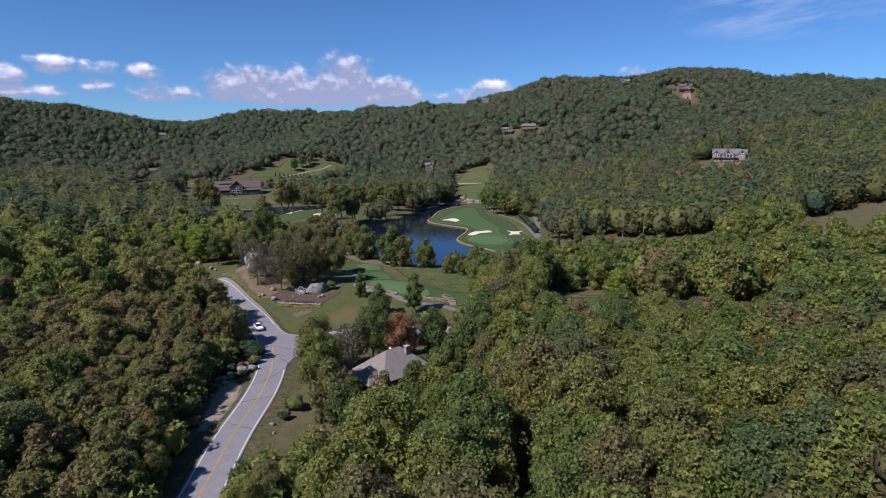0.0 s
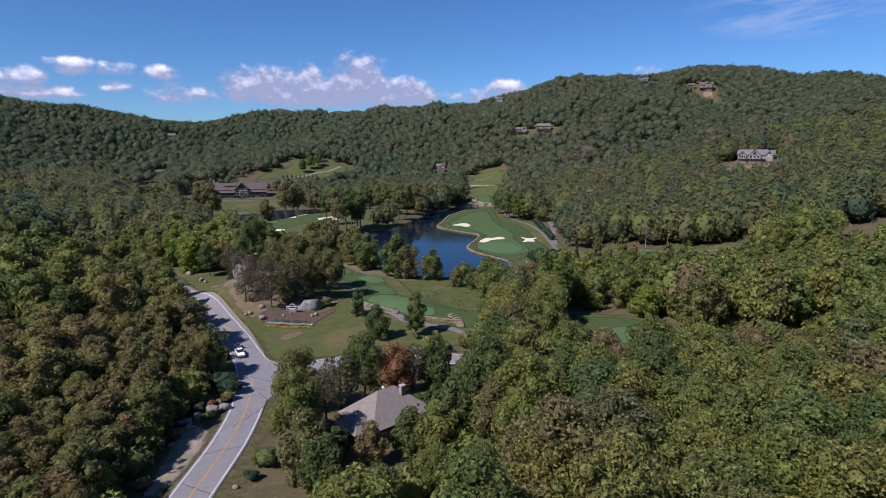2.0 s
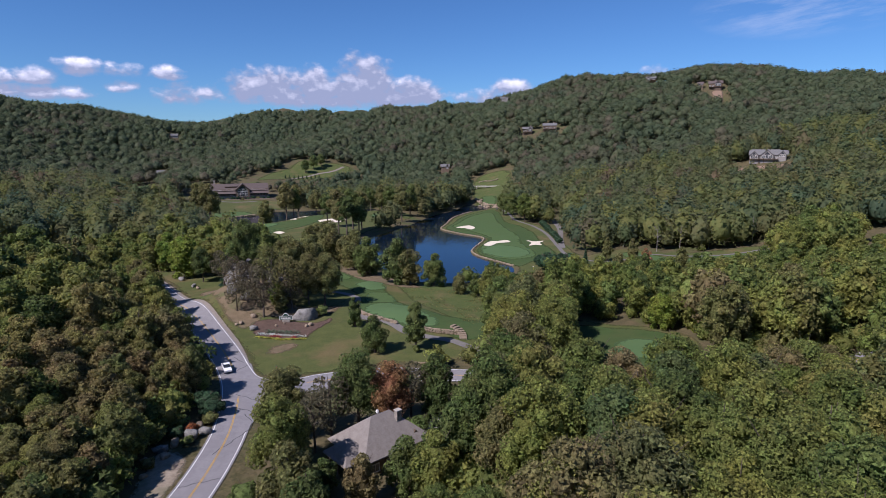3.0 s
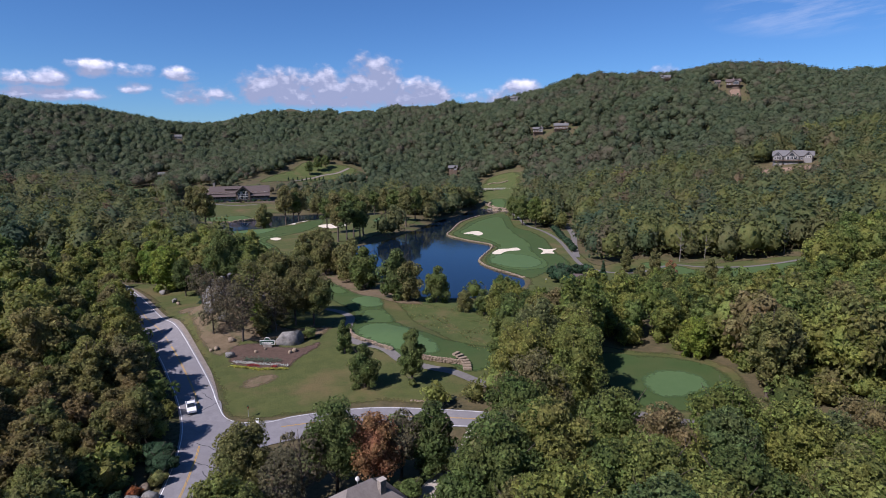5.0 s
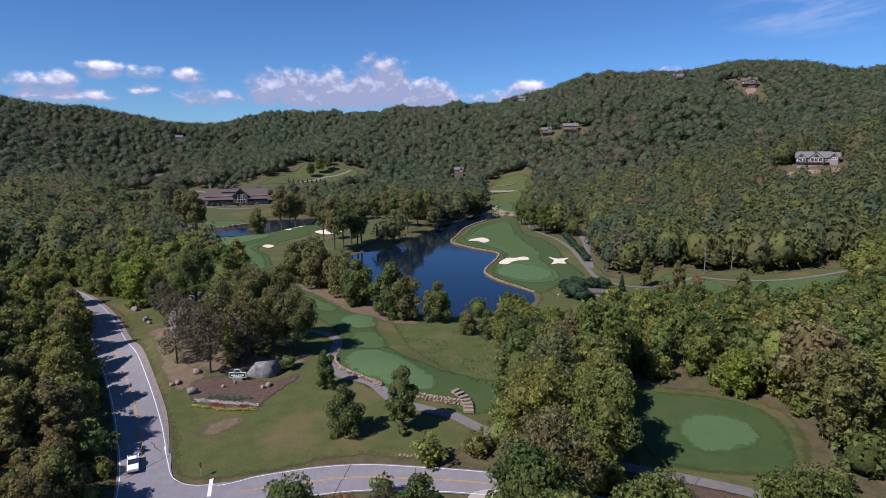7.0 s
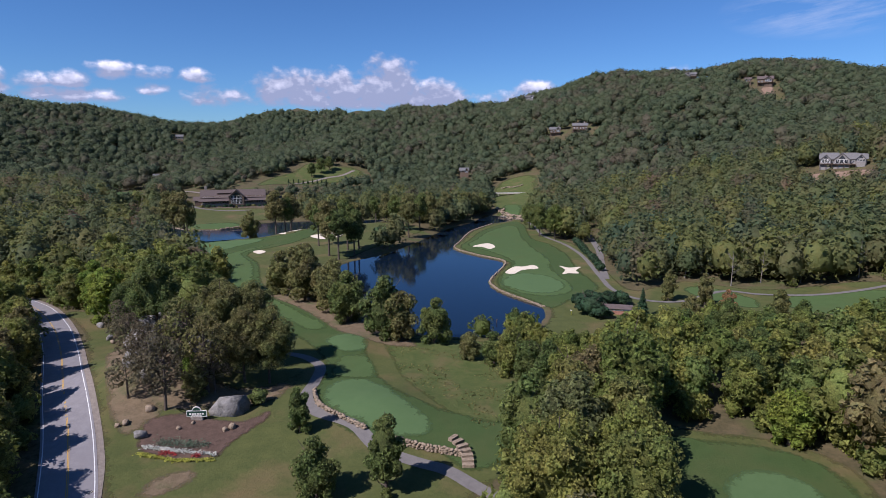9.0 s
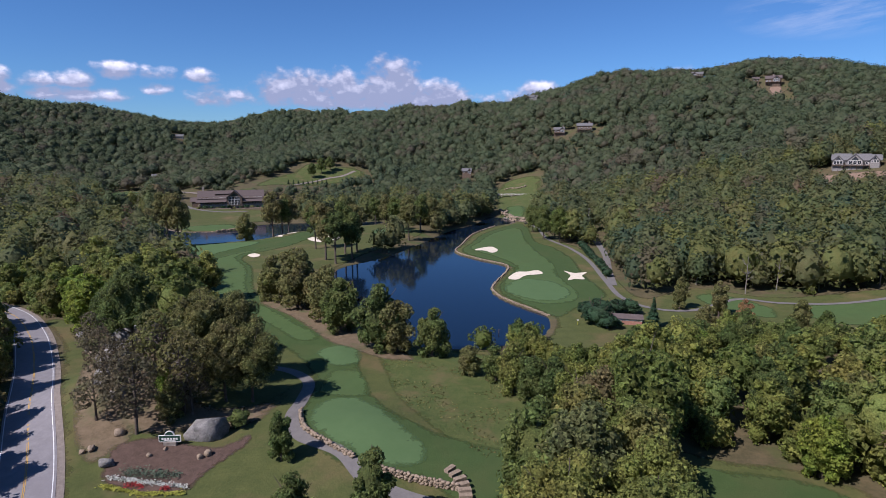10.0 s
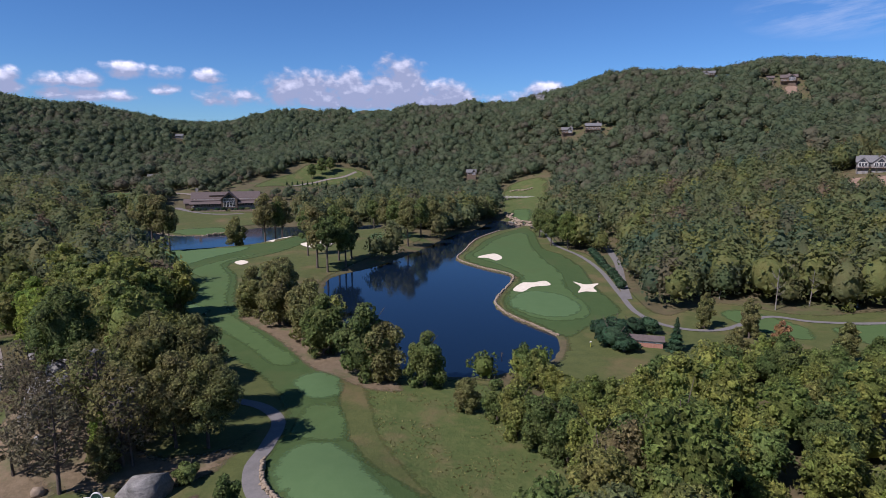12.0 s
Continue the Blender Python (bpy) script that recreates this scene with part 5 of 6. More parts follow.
fountain = tagged(new("fountain_float"), "dark round fountain float on the lake", "fountain")
fountain.matrix_basis = pose(16.0, 299.1, -0.1)
fb = bmesh.new()
bmesh.ops.create_cone(fb, cap_ends=True, segments=20, radius1=0.75, radius2=0.6, depth=0.4, matrix=Matrix.Translation((0, 0, 0.15)))
part("float", fb, M_TYRE, fountain)
fb = bmesh.new()
bmesh.ops.create_cone(fb, cap_ends=True, segments=12, radius1=0.35, radius2=0.25, depth=0.4, matrix=Matrix.Translation((0, 0, 0.5)))
part("pump_head", fb, M_METAL, fountain)


# ---------------------------------------------------------------- rocks and stonework
def rock_bits(rng, x, y, z, rx, ry, rz, rough=0.16, dense=True, turn=None):
    v = (ICO2_V if dense else ICO_V).copy()
    ph = rng.uniform(0, 50)
    k = np.array([1 + rough * 3.4 * noise.noise(Vector((a * 1.1 + ph, b * 1.1, c * 1.1))) for a, b, c in v])
    v = np.sign(v) * np.abs(v) ** 0.7 * k[:, None] * np.array([rx, ry, rz])
    a = rng.uniform(0, 3.14) if turn is None else turn
    w = v.copy()
    w[:, 0], w[:, 1] = v[:, 0] * math.cos(a) - v[:, 1] * math.sin(a), v[:, 0] * math.sin(a) + v[:, 1] * math.cos(a)
    return w + np.array([x, y, z]), (ICO2_F if dense else ICO_F)


def boulder(x, y, rx, ry, rz, mat, label, group="", sink=0.25, turn=None):
    ob = new("boulder", mesh_from("boulder", *rock_bits(np.random.default_rng(int(abs(x) * 10 + abs(y) * 100)), 0, 0, rz * (1 - sink), rx, ry, rz, 0.16, True, turn), mat, True))
    ob.location = (x, y, gz(x, y))
    return tagged(ob, label, "boulder", group)


boulder(-50.8, 224.5, 3.7, 2.5, 2.2, M_ROCK, "huge smooth grey boulder beside the entrance sign", "", 0.45, 0.25)
for x, y, r in ((-80.5, 250, 4.6), (-77.5, 248, 3.2), (-79.5, 240, 3.6), (-76.8, 237.5, 3.0), (-82.5, 243, 2.6), (-79, 234.6, 2.2), (-86, 257, 2.2), (-66, 243, 2.8), (-70.5, 249, 2.6), (-62, 239, 2.0), (-73, 230.5, 1.6)):
    boulder(x, y, r * 1.2, r * 0.86, r * 0.85, M_ROCK, "rough grey outcrop rock on the wooded knoll", "knoll rocks", 0.4)
for x, y, r in ((-64.1, 212.1, 1.3), (-69.8, 216.1, 0.8), (-71, 215, 0.6), (-48.1, 216.5, 0.8), (-47.2, 217.8, 0.9), (-67.3, 221.2, 1.0), (-56.2, 218.4, 0.5), (-58, 216, 0.6), (-124.5, 287.8, 1.4), (-113.4, 275.7, 1.3), (-110, 272, 0.9),
                (-54, 146, 1.5), (-56, 143, 1.1), (-57.5, 140, 1.2), (-55.5, 138, 0.9), (-52, 148.5, 1.3), (-58.5, 136, 0.8), (-54.5, 151, 1.0), (-56, 131, 0.7), (-36.5, 128, 0.5), (-37.5, 117, 0.6), (-36, 113, 0.4)):
    boulder(x, y, r, r * 0.75, r * 0.7, M_ROCKTAN if r < 1.2 else M_ROCK, "weathered tan fieldstone by the roadside", "roadside stones")


def stonework(name, ln, lift, layers, size, mat, label, category, jitter=0.25):
    """A dry wall of uneven stones along a line, as one mesh."""
    bits = []
    for k in range(layers):
        i = 0.0
        while i < len(ln) - 1.01:
            a = int(i)
            p = ln[a] + (ln[a + 1] - ln[a]) * (i - a)
            s = size * rng.uniform(0.7, 1.4)
            q = p + rng.normal(0, jitter * size, 2)
            bits.append(rock_bits(rng, q[0], q[1], gz(q[0], q[1]) + lift + k * size * 0.85, s, s * 0.75, size * 0.62, 0.2, False))
            i += s * 1.5 / max(0.3, np.linalg.norm(ln[a + 1] - ln[a]))
    v, f = merged(bits)
    return tagged(new(name, mesh_from(name, v, f, mat)), label, category)


stonework("retaining_wall", line([(-34.6, 236.5), (-32.8, 231), (-29.6, 226.2), (-24, 221.2), (-18.2, 217.2)], 0.8), 0.3, 3, 0.42, M_ROCKTAN, "dry tan stone retaining wall under the tee", "retaining wall")
stonework("retaining_wall", line([(-12.5, 214), (-8, 212.4), (-4, 211.2), (0.5, 210.2), (2.6, 209.8)], 0.8), 0.3, 4, 0.42, M_ROCKTAN, "dry tan stone retaining wall along the cart path", "retaining wall")
stonework("stone_edging", line([(-1, 187.5), (-5, 188.6), (-10, 189.2)], 0.8), 0.1, 1, 0.4, M_ROCKTAN, "low row of tan stones beside the road", "edging")
shore = line([(12, 563), (-3, 523), (-9.3, 478), (-11.6, 452), (1.6, 431), (15.6, 416), (17, 403), (10.4, 374), (9.2, 361), (14.2, 346.5), (23.4, 333), (30, 323.5)], 1.0)
stonework("stone_edging", shore, -0.05, 2, 0.46, M_ROCKTAN, "tan stone edging along the lake shore", "edging")
stonework("stone_edging", line([(26, 604), (34, 592), (40, 580), (36, 570)], 1.0), 0.2, 3, 1.5, M_ROCKTAN, "pale rocky bank at the head of the lake", "rock bank", 0.9)
stonework("stone_edging", line([(-262, 554), (-222, 522), (-198, 518), (-177, 531)], 1.0), 0.2, 2, 0.8, M_ROCKTAN, "tan stone bank of the pond", "edging")
steps = tagged(new("garden_steps"), "curved flight of pale stone slab steps", "steps")
steps.matrix_basis = pose(0, 0, 0)
for i, (x, y, a) in enumerate(((3.6, 206.6, 4), (3.5, 207.9, 8), (3.3, 209.2, 14), (2.9, 210.5, 24), (2.3, 211.8, 34), (1.4, 213.0, 44), (0.4, 214.0, 54))):
    s = part("step", box(-1.15, 1.15, -0.5, 0.5, -0.5, 0.16, bevel=0.04), M_ROCKTAN, steps)
    s.matrix_basis = pose(x, y, max(gz(x, y), 2.3 + i * 0.25) + 0.2, 0, 0, a)

# ---------------------------------------------------------------- entrance bed and sign
draped("planting_bed", closed([(-62, 207.6), (-64.5, 212), (-66, 218), (-60, 222), (-52, 221), (-46, 221), (-42.5, 226), (-41, 222), (-44.5, 212), (-45.6, 206.6), (-53, 204.8)], 1.2), M_MULCH, 0.16, "brown mulched planting bed", "planting bed", step=1.5)
draped("bare_patch", closed([(-66, 222), (-74, 226), (-84, 240), (-94, 256), (-90, 262), (-76, 252), (-58, 236), (-46, 240), (-42, 250), (-41, 240), (-44, 229), (-56, 224)], 2), M_DIRT, 0.12, "bare brown earth under the knoll trees", "bare earth")
draped("bare_patch", closed([(-66, 213), (-72, 215), (-80, 225), (-93, 244), (-105, 262), (-99, 268), (-86, 256), (-76, 244), (-65, 228)], 2), M_DIRT, 0.1, "bare tan slope between the road and the knoll", "bare earth")
draped("bare_patch", closed([(-54, 193), (-49, 195.5), (-46, 200), (-48.5, 202.5), (-54, 199.5)], 2), M_DIRT, 0.09, "worn brown patch in the entrance lawn", "bare earth")
draped("bare_patch", closed([(-82, 330), (-64, 312), (-50, 296), (-40, 284), (-24, 274), (-14, 274), (-20, 286), (-36, 302), (-56, 328), (-72, 344)], 2), M_DIRT, 0.16, "leaf-strewn brown ground under the lakeside trees", "bare earth")
draped("bare_patch", closed([(-58, 139.5), (-53.5, 140), (-50, 135), (-49.3, 121), (-51.5, 110), (-55, 124)], 1.5), M_BANK, 0.14, "bare sandy bank beside the road", "bare earth", step=1.5)
draped("bare_patch", closed([(40, 182), (46, 181.5), (56, 176), (52, 172), (42, 176)], 1.5), M_MULCH, 0.12, "reddish bare earth beside the cart path", "bare earth", step=1.5)
draped("bare_patch", closed([(247, 582), (262, 592), (290, 582), (304, 570), (292, 553), (272, 540), (252, 543), (244, 562)], 3), M_EARTH, 0.5, "cleared brown earth in front of the hillside house", "bare earth", step=4)
draped("bare_patch", closed([(384, 958), (398, 955), (388, 924), (374, 892), (364, 868), (355, 872), (366, 905), (377, 936)], 3), M_EARTH, 0.8, "pale rock face below the hilltop lodge", "rock face", step=4)


def plant_mass(name, x0, y0, x1, y1, wide, tall, count, mat, label, category):
    """A low drift of plants between two ends."""
    u = rng.uniform(0, 1, count)
    p = np.stack([x0 + (x1 - x0) * u + rng.normal(0, wide, count), y0 + (y1 - y0) * u + rng.normal(0, wide, count)], -1)
    z = ground(p[:, 0], p[:, 1]) + 0.16 + rng.uniform(0.02, tall, count)
    c = np.column_stack([p, z])
    nrm = rng.normal(0, 0.5, (count, 3)) + np.array([0, 0, 1.0])
    nrm /= np.linalg.norm(nrm, axis=1)[:, None]
    t1 = np.cross(nrm, rng.normal(size=(count, 3)))
    t1 /= np.linalg.norm(t1, axis=1)[:, None]
    t2, s = np.cross(nrm, t1), rng.uniform(0.10, 0.22, (count, 1))
    v = np.stack([c + t1 * s, c + t2 * s, c - t1 * s, c - t2 * s], 1).reshape(-1, 3)
    f = np.arange(count * 4).reshape(count, 4)
    return tagged(new(name, mesh_from(name, v, f, mat)), label, category, kind="stuff")


plant_mass("white_flowers", -61.5, 208.6, -55, 208.0, 0.3, 0.5, 330, M_FLOWER_W, "drift of white bedding flowers", "flowers")
plant_mass("white_flowers", -55, 208.0, -46, 207.4, 0.3, 0.5, 420, M_FLOWER_W, "drift of white bedding flowers", "flowers")
plant_mass("red_flowers", -57.0, 207.0, -54.0, 206.9, 0.35, 0.45, 130, M_FLOWER_R, "clumps of red bedding flowers", "flowers")
plant_mass("red_flowers", -50, 206.8, -49, 206.9, 0.35, 0.45, 90, M_FLOWER_R, "clump of red bedding flowers", "flowers")
plant_mass("yellow_flowers", -61.5, 206.4, -53, 204.9, 0.3, 0.25, 420, M_FLOWER_Y, "yellow-green edging plants", "flowers")
plant_mass("yellow_flowers", -53, 204.9, -45.5, 205.8, 0.3, 0.25, 380, M_FLOWER_Y, "yellow-green edging plants", "flowers")
plant_mass("herb_bed", -59.5, 210.5, -49, 210.2, 0.7, 0.7, 620, M_FLOWER_G, "grey-green low herbs in the bed", "plants")

sign = footing("entrance_sign", -56.0, 220.0, 6, "dark green entrance sign with pale border on a stone base", "sign", 0.1)
sign.scale = (0.8, 0.8, 0.8)
part("stone_base", box(-1.6, 1.6, -0.45, 0.45, -0.3, 1.0, bevel=0.08), M_STONE, sign)
part("board", box(-2.6, 2.6, -0.12, 0.12, 1.0, 2.6, bevel=0.05), M_SIGN, sign)
arch = bmesh.new()
bmesh.ops.create_cone(arch, cap_ends=True, segments=28, radius1=1.15, radius2=1.15, depth=0.22, matrix=Matrix.Translation((0, 0, 2.6)) @ Matrix.Rotation(math.pi / 2, 4, "X"))
part("crest", arch, M_SIGN, sign)
ring = bmesh.new()
for a in range(13):
    t0, t1 = math.pi * a / 13, math.pi * (a + 1) / 13
    solid([(1.25 * math.cos(t0), -0.15, 2.6 + 1.25 * math.sin(t0)), (1.25 * math.cos(t1), -0.15, 2.6 + 1.25 * math.sin(t1)), (1.08 * math.cos(t1), -0.15, 2.6 + 1.08 * math.sin(t1)), (1.08 * math.cos(t0), -0.15, 2.6 + 1.08 * math.sin(t0)),
           (1.25 * math.cos(t0), 0.15, 2.6 + 1.25 * math.sin(t0)), (1.25 * math.cos(t1), 0.15, 2.6 + 1.25 * math.sin(t1)), (1.08 * math.cos(t1), 0.15, 2.6 + 1.08 * math.sin(t1)), (1.08 * math.cos(t0), 0.15, 2.6 + 1.08 * math.sin(t0))],
          [(0, 1, 2, 3), (7, 6, 5, 4), (0, 4, 5, 1), (3, 2, 6, 7)], ring)
part("crest_rim", ring, M_TRIM, sign, "pale curved rim")
rim = box(-2.7, 2.7, -0.16, 0.16, 2.55, 2.68)
box(-2.7, 2.7, -0.16, 0.16, 0.93, 1.05, rim)
box(-2.72, -2.58, -0.16, 0.16, 0.95, 2.66, rim)
box(2.58, 2.72, -0.16, 0.16, 0.95, 2.66, rim)
part("border", rim, M_TRIM, sign, "pale painted border")
for i, (a, b, z) in enumerate(((-2.0, -1.5, 1.75), (-1.3, -0.8, 1.75), (-0.6, -0.1, 1.75), (0.15, 0.6, 1.75), (0.8, 1.25, 1.75), (1.45, 1.95, 1.75), (-1.4, 1.4, 1.35))):
    part("lettering_bar", box(a, b, -0.17, -0.1, z - 0.22 if i < 6 else z - 0.07, z + 0.24 if i < 6 else z + 0.07), M_TRIM, sign)

# ---------------------------------------------------------------- roadside things
stop_sign = footing("road_sign", -46.6, 180.2, 95, "road sign on a thin grey post at the junction", "road sign")
part("post", box(-0.04, 0.04, -0.04, 0.04, -0.3, 2.6), M_METAL, stop_sign)
face = bmesh.new()
bmesh.ops.create_cone(face, cap_ends=True, segments=8, radius1=0.4, radius2=0.4, depth=0.03, matrix=Matrix.Translation((0, -0.06, 2.3)) @ Matrix.Rotation(math.pi / 2, 4, "X") @ Matrix.Rotation(math.pi / 8, 4, "Z"))
part("sign_face", face, M_SIGNRED, stop_sign, "red eight-sided face")
part("street_blade", box(-0.45, 0.45, -0.02, 0.02, 2.72, 2.9), M_SIGN, stop_sign)
drain = footing("drain_grate", -62.6, 194.2, 55, "dark square drain grate in the verge", "drain", 0.12)
part("rim", box(-0.6, 0.6, -0.45, 0.45, -0.1, 0.05), M_CONCRETE, drain)
for i in range(5):
    part("bar", box(-0.5 + i * 0.22, -0.42 + i * 0.22, -0.36, 0.36, 0.05, 0.08), M_TYRE, drain)
fence = tagged(new("rail_fence"), "dark reddish split-rail fence beside the road bend", "fence")
fence_line = line([(-152, 309), (-160, 317), (-170, 322.5), (-182, 325.5)], 2.6)
for i, (x, y) in enumerate(fence_line):
    p = part("post", box(-0.1, 0.1, -0.1, 0.1, -0.3, 1.3), M_CEDAR, fence)
    p.matrix_basis = pose(x, y, gz(x, y))
for (x0, y0), (x1, y1) in zip(fence_line[:-1], fence_line[1:]):
    L, a = math.hypot(x1 - x0, y1 - y0), math.degrees(math.atan2(y1 - y0, x1 - x0))
    for h in (0.5, 1.0):
        r = part("rail", box(0, L, -0.05, 0.05, h, h + 0.14), M_CEDAR, fence)
        r.matrix_basis = pose(x0, y0, gz(x0, y0), 0, -math.degrees(math.atan2(gz(x1, y1) - gz(x0, y0), L)), a)
for pts in ([(-53, 168), (-46, 165)], [(-50.5, 161), (-45, 159)], [(-49, 128), (-41.5, 132)], [(-48, 118), (-41, 115)], [(-60, 178), (-56, 186)], [(-20, 176.8), (-19, 185.6)], [(-30, 173.5), (-31.5, 182.5)], [(-62, 190), (-58, 187)], [(-47, 140), (-43.5, 152), (-47, 158)]):
    ribbon("crack_seal", line(pts, 1.0) + rng.normal(0, 0.12, (len(line(pts, 1.0)), 2)), [-0.09, 0.09], M_CRACK, 0.178, "dark sealed crack across the asphalt", "road crack")

# raised crossing on the entrance road, marked with arrowheads
hump_at, along, across = np.array([73.3, 168.4]), np.array([0.81, 0.59]), np.array([0.59, -0.81])
for o in (-1.4, 1.4):
    ribbon("hump_line", line([hump_at + along * o - across * 3.3, hump_at + along * o + across * 3.3], 1.0), [-0.09, 0.09], M_WHITE, 0.2, "white line across the entrance road", "", parent=side)
for i in range(5):
    c = hump_at + across * (-2.5 + 1.25 * i)
    ribbon("arrowhead", np.array([c - along * 1.1 - across * 0.4, c + across * 0.4, c + along * 1.1 - across * 0.4]), [-0.13, 0.13], M_WHITE, 0.2, "white arrowhead marking", "", parent=side)
for x, y, r in ((42.8, 178.6, 0.5), (44.0, 174.5, 0.4), (48.6, 171.6, 0.45), (51.5, 174.0, 0.35)):
    boulder(x, y, r, r * 0.75, r * 0.7, M_ROCKTAN, "small pale stone in the bare bed", "bed stones")


def pickup():
    ta = ROAD[junction + 4] - ROAD[junction + 1]
    a = math.degrees(math.atan2(-ta[1], -ta[0]))
    n = np.array([ta[1], -ta[0]]) / np.linalg.norm(ta)
    x, y = ROAD[junction + 3] - n * 1.75
    root = footing("pickup_truck", x, y, a, "white crew-cab pickup truck with dark windows on the road", "truck", 0.17)
    side_v = [(-2.75, 0.45), (2.7, 0.45), (2.75, 0.95), (1.5, 1.12), (0.75, 1.15), (-2.75, 1.15)]
    p = [(u, -0.98, w) for u, w in side_v] + [(u, 0.98, w) for u, w in side_v]
    body = solid(p, [tuple(range(6)), tuple(range(11, 5, -1))] + [(i, i + 6, (i + 1) % 6 + 6, (i + 1) % 6) for i in range(6)])
    part("body", body, M_CAR, root)
    cab = [(-1.0, 1.15), (1.0, 1.15), (0.35, 1.85), (-0.85, 1.88)]
    p = [(u, -0.86, w) for u, w in cab[:2]] + [(u, -0.70, w) for u, w in cab[2:]] + [(u, 0.86, w) for u, w in cab[:2]] + [(u, 0.70, w) for u, w in cab[2:]]
    part("cab", solid(p, [(0, 1, 2, 3), (7, 6, 5, 4), (0, 4, 5, 1), (1, 5, 6, 2), (2, 6, 7, 3), (3, 7, 4, 0)]), M_GLASS, root, "dark glazed cab")
    part("cab_roof", box(-0.88, 0.38, -0.72, 0.72, 1.84, 1.92, bevel=0.03), M_CAR, root)
    part("bed_floor", box(-2.65, -1.1, -0.8, 0.8, 1.10, 1.17), M_TYRE, root, "dark truck bed liner")
    for s in (-1, 1):
        part("headlight", box(2.68, 2.78, s * 0.8 - 0.18, s * 0.8 + 0.18, 0.72, 0.92), M_TRIM, root)
        part("bed_rail", box(-2.75, -1.05, s * 0.93 - 0.06, s * 0.93 + 0.06, 1.14, 1.3), M_CAR, root)
        for u in (-1.7, 1.75):
            wb = bmesh.new()
            bmesh.ops.create_cone(wb, cap_ends=True, segments=20, radius1=0.4, radius2=0.4, depth=0.26, matrix=Matrix.Translation((u, s * 0.9, 0.4)) @ Matrix.Rotation(math.pi / 2, 4, "X"))
            wheel = part("tyre", wb, M_TYRE, root)
            wb = bmesh.new()
            bmesh.ops.create_cone(wb, cap_ends=True, segments=14, radius1=0.22, radius2=0.2, depth=0.05, matrix=Matrix.Translation((u, s * 1.04, 0.4)) @ Matrix.Rotation(math.pi / 2, 4, "X"))
            part("rim", wb, M_METAL, wheel)


pickup()

# ---------------------------------------------------------------- single trees of the course
LEAVES = {"GREEN": (M_LEAF_GREEN, "green-leaved"), "OLIVE": (M_LEAF_OLIVE, "olive-brown-leaved"), "MIX": (M_LEAF, "olive-green"), "BRIGHT": (M_LEAF_BRIGHT, "bright yellow-green"),
          "RUSSET": (M_LEAF_RUSSET, "russet autumn"), "RED": (M_LEAF_RED, "red autumn"), "DRY": (M_LEAF_DRY, "half-bare grey-brown"), "DARK": (M_LEAF_DARK, "dark evergreen")}
SHAPES = {"small": "rounded tree", "upright": "upright pyramidal tree", "thin": "open-crowned tree", "pine": "tall high-crowned tree", "spruce": "conical conifer", "shrub": "rounded shrub", "broad": "broad spreading tree"}
LAKESIDE = [("small0", -9.2, 278.9, "GREEN", 1.59), ("small1", -25.7, 282.2, "GREEN", 2.08), ("small2", -20.2, 281.1, "OLIVE", 1.81),
    ("small0", -41.2, 296.5, "GREEN", 1.96), ("small1", -49.0, 308.3, "OLIVE", 2.0), ("small2", -55.0, 319.1, "OLIVE", 1.72),
    ("small1", -64.1, 322.6, "OLIVE", 2.22), ("small0", -76.0, 332.2, "OLIVE", 1.99), ("small2", -71.4, 345.1, "OLIVE", 2.17),
    ("small2", 2.2, 264.4, "OLIVE", 0.94)]
EASTROW = [("small0", 9.3, 260.9, "GREEN", 1.06), ("small1", 13.4, 253.6, "MIX", 1.38), ("small2", 18.3, 248.2, "GREEN", 1.33),
    ("small1", 22.9, 244.4, "GREEN", 1.34), ("small0", 26.8, 239.0, "MIX", 1.55), ("small2", 33.0, 239.5, "GREEN", 1.46),
    ("thin1", 37.3, 236.3, "DRY", 1.44)]
PUMP = [("upright1", 78.8, 333.5, "OLIVE", 1.19), ("upright1", 89.4, 324.0, "OLIVE", 1.26), ("upright1", 89.8, 304.3, "RUSSET", 1.13),
    ("upright0", 104.0, 299.1, "OLIVE", 1.11), ("small2", 65.0, 277.6, "BRIGHT", 1.21), ("small0", 81.8, 284.1, "GREEN", 1.4),
    ("small1", 76.9, 303.2, "OLIVE", 1.05), ("spruce0", 62.8, 310.8, "DARK", 0.81), ("shrub0", 43.8, 320.6, "DARK", 2.94),
    ("shrub0", 47.4, 320.9, "DARK", 3.2), ("shrub0", 44.9, 312.7, "DARK", 3.24), ("shrub1", 47.6, 309.5, "DARK", 3.48),
    ("shrub0", 54.1, 327.2, "DARK", 2.59), ("shrub0", 59.7, 327.7, "DARK", 2.41), ("shrub0", 43.5, 329.2, "DARK", 1.75),
    ("broad1", 43.3, 496.6, "GREEN", 1.02), ("broad3", 52.0, 483.3, "MIX", 0.99), ("broad2", 59.3, 487.8, "OLIVE", 0.94),
    ("broad0", 38.9, 530.2, "GREEN", 0.97)]
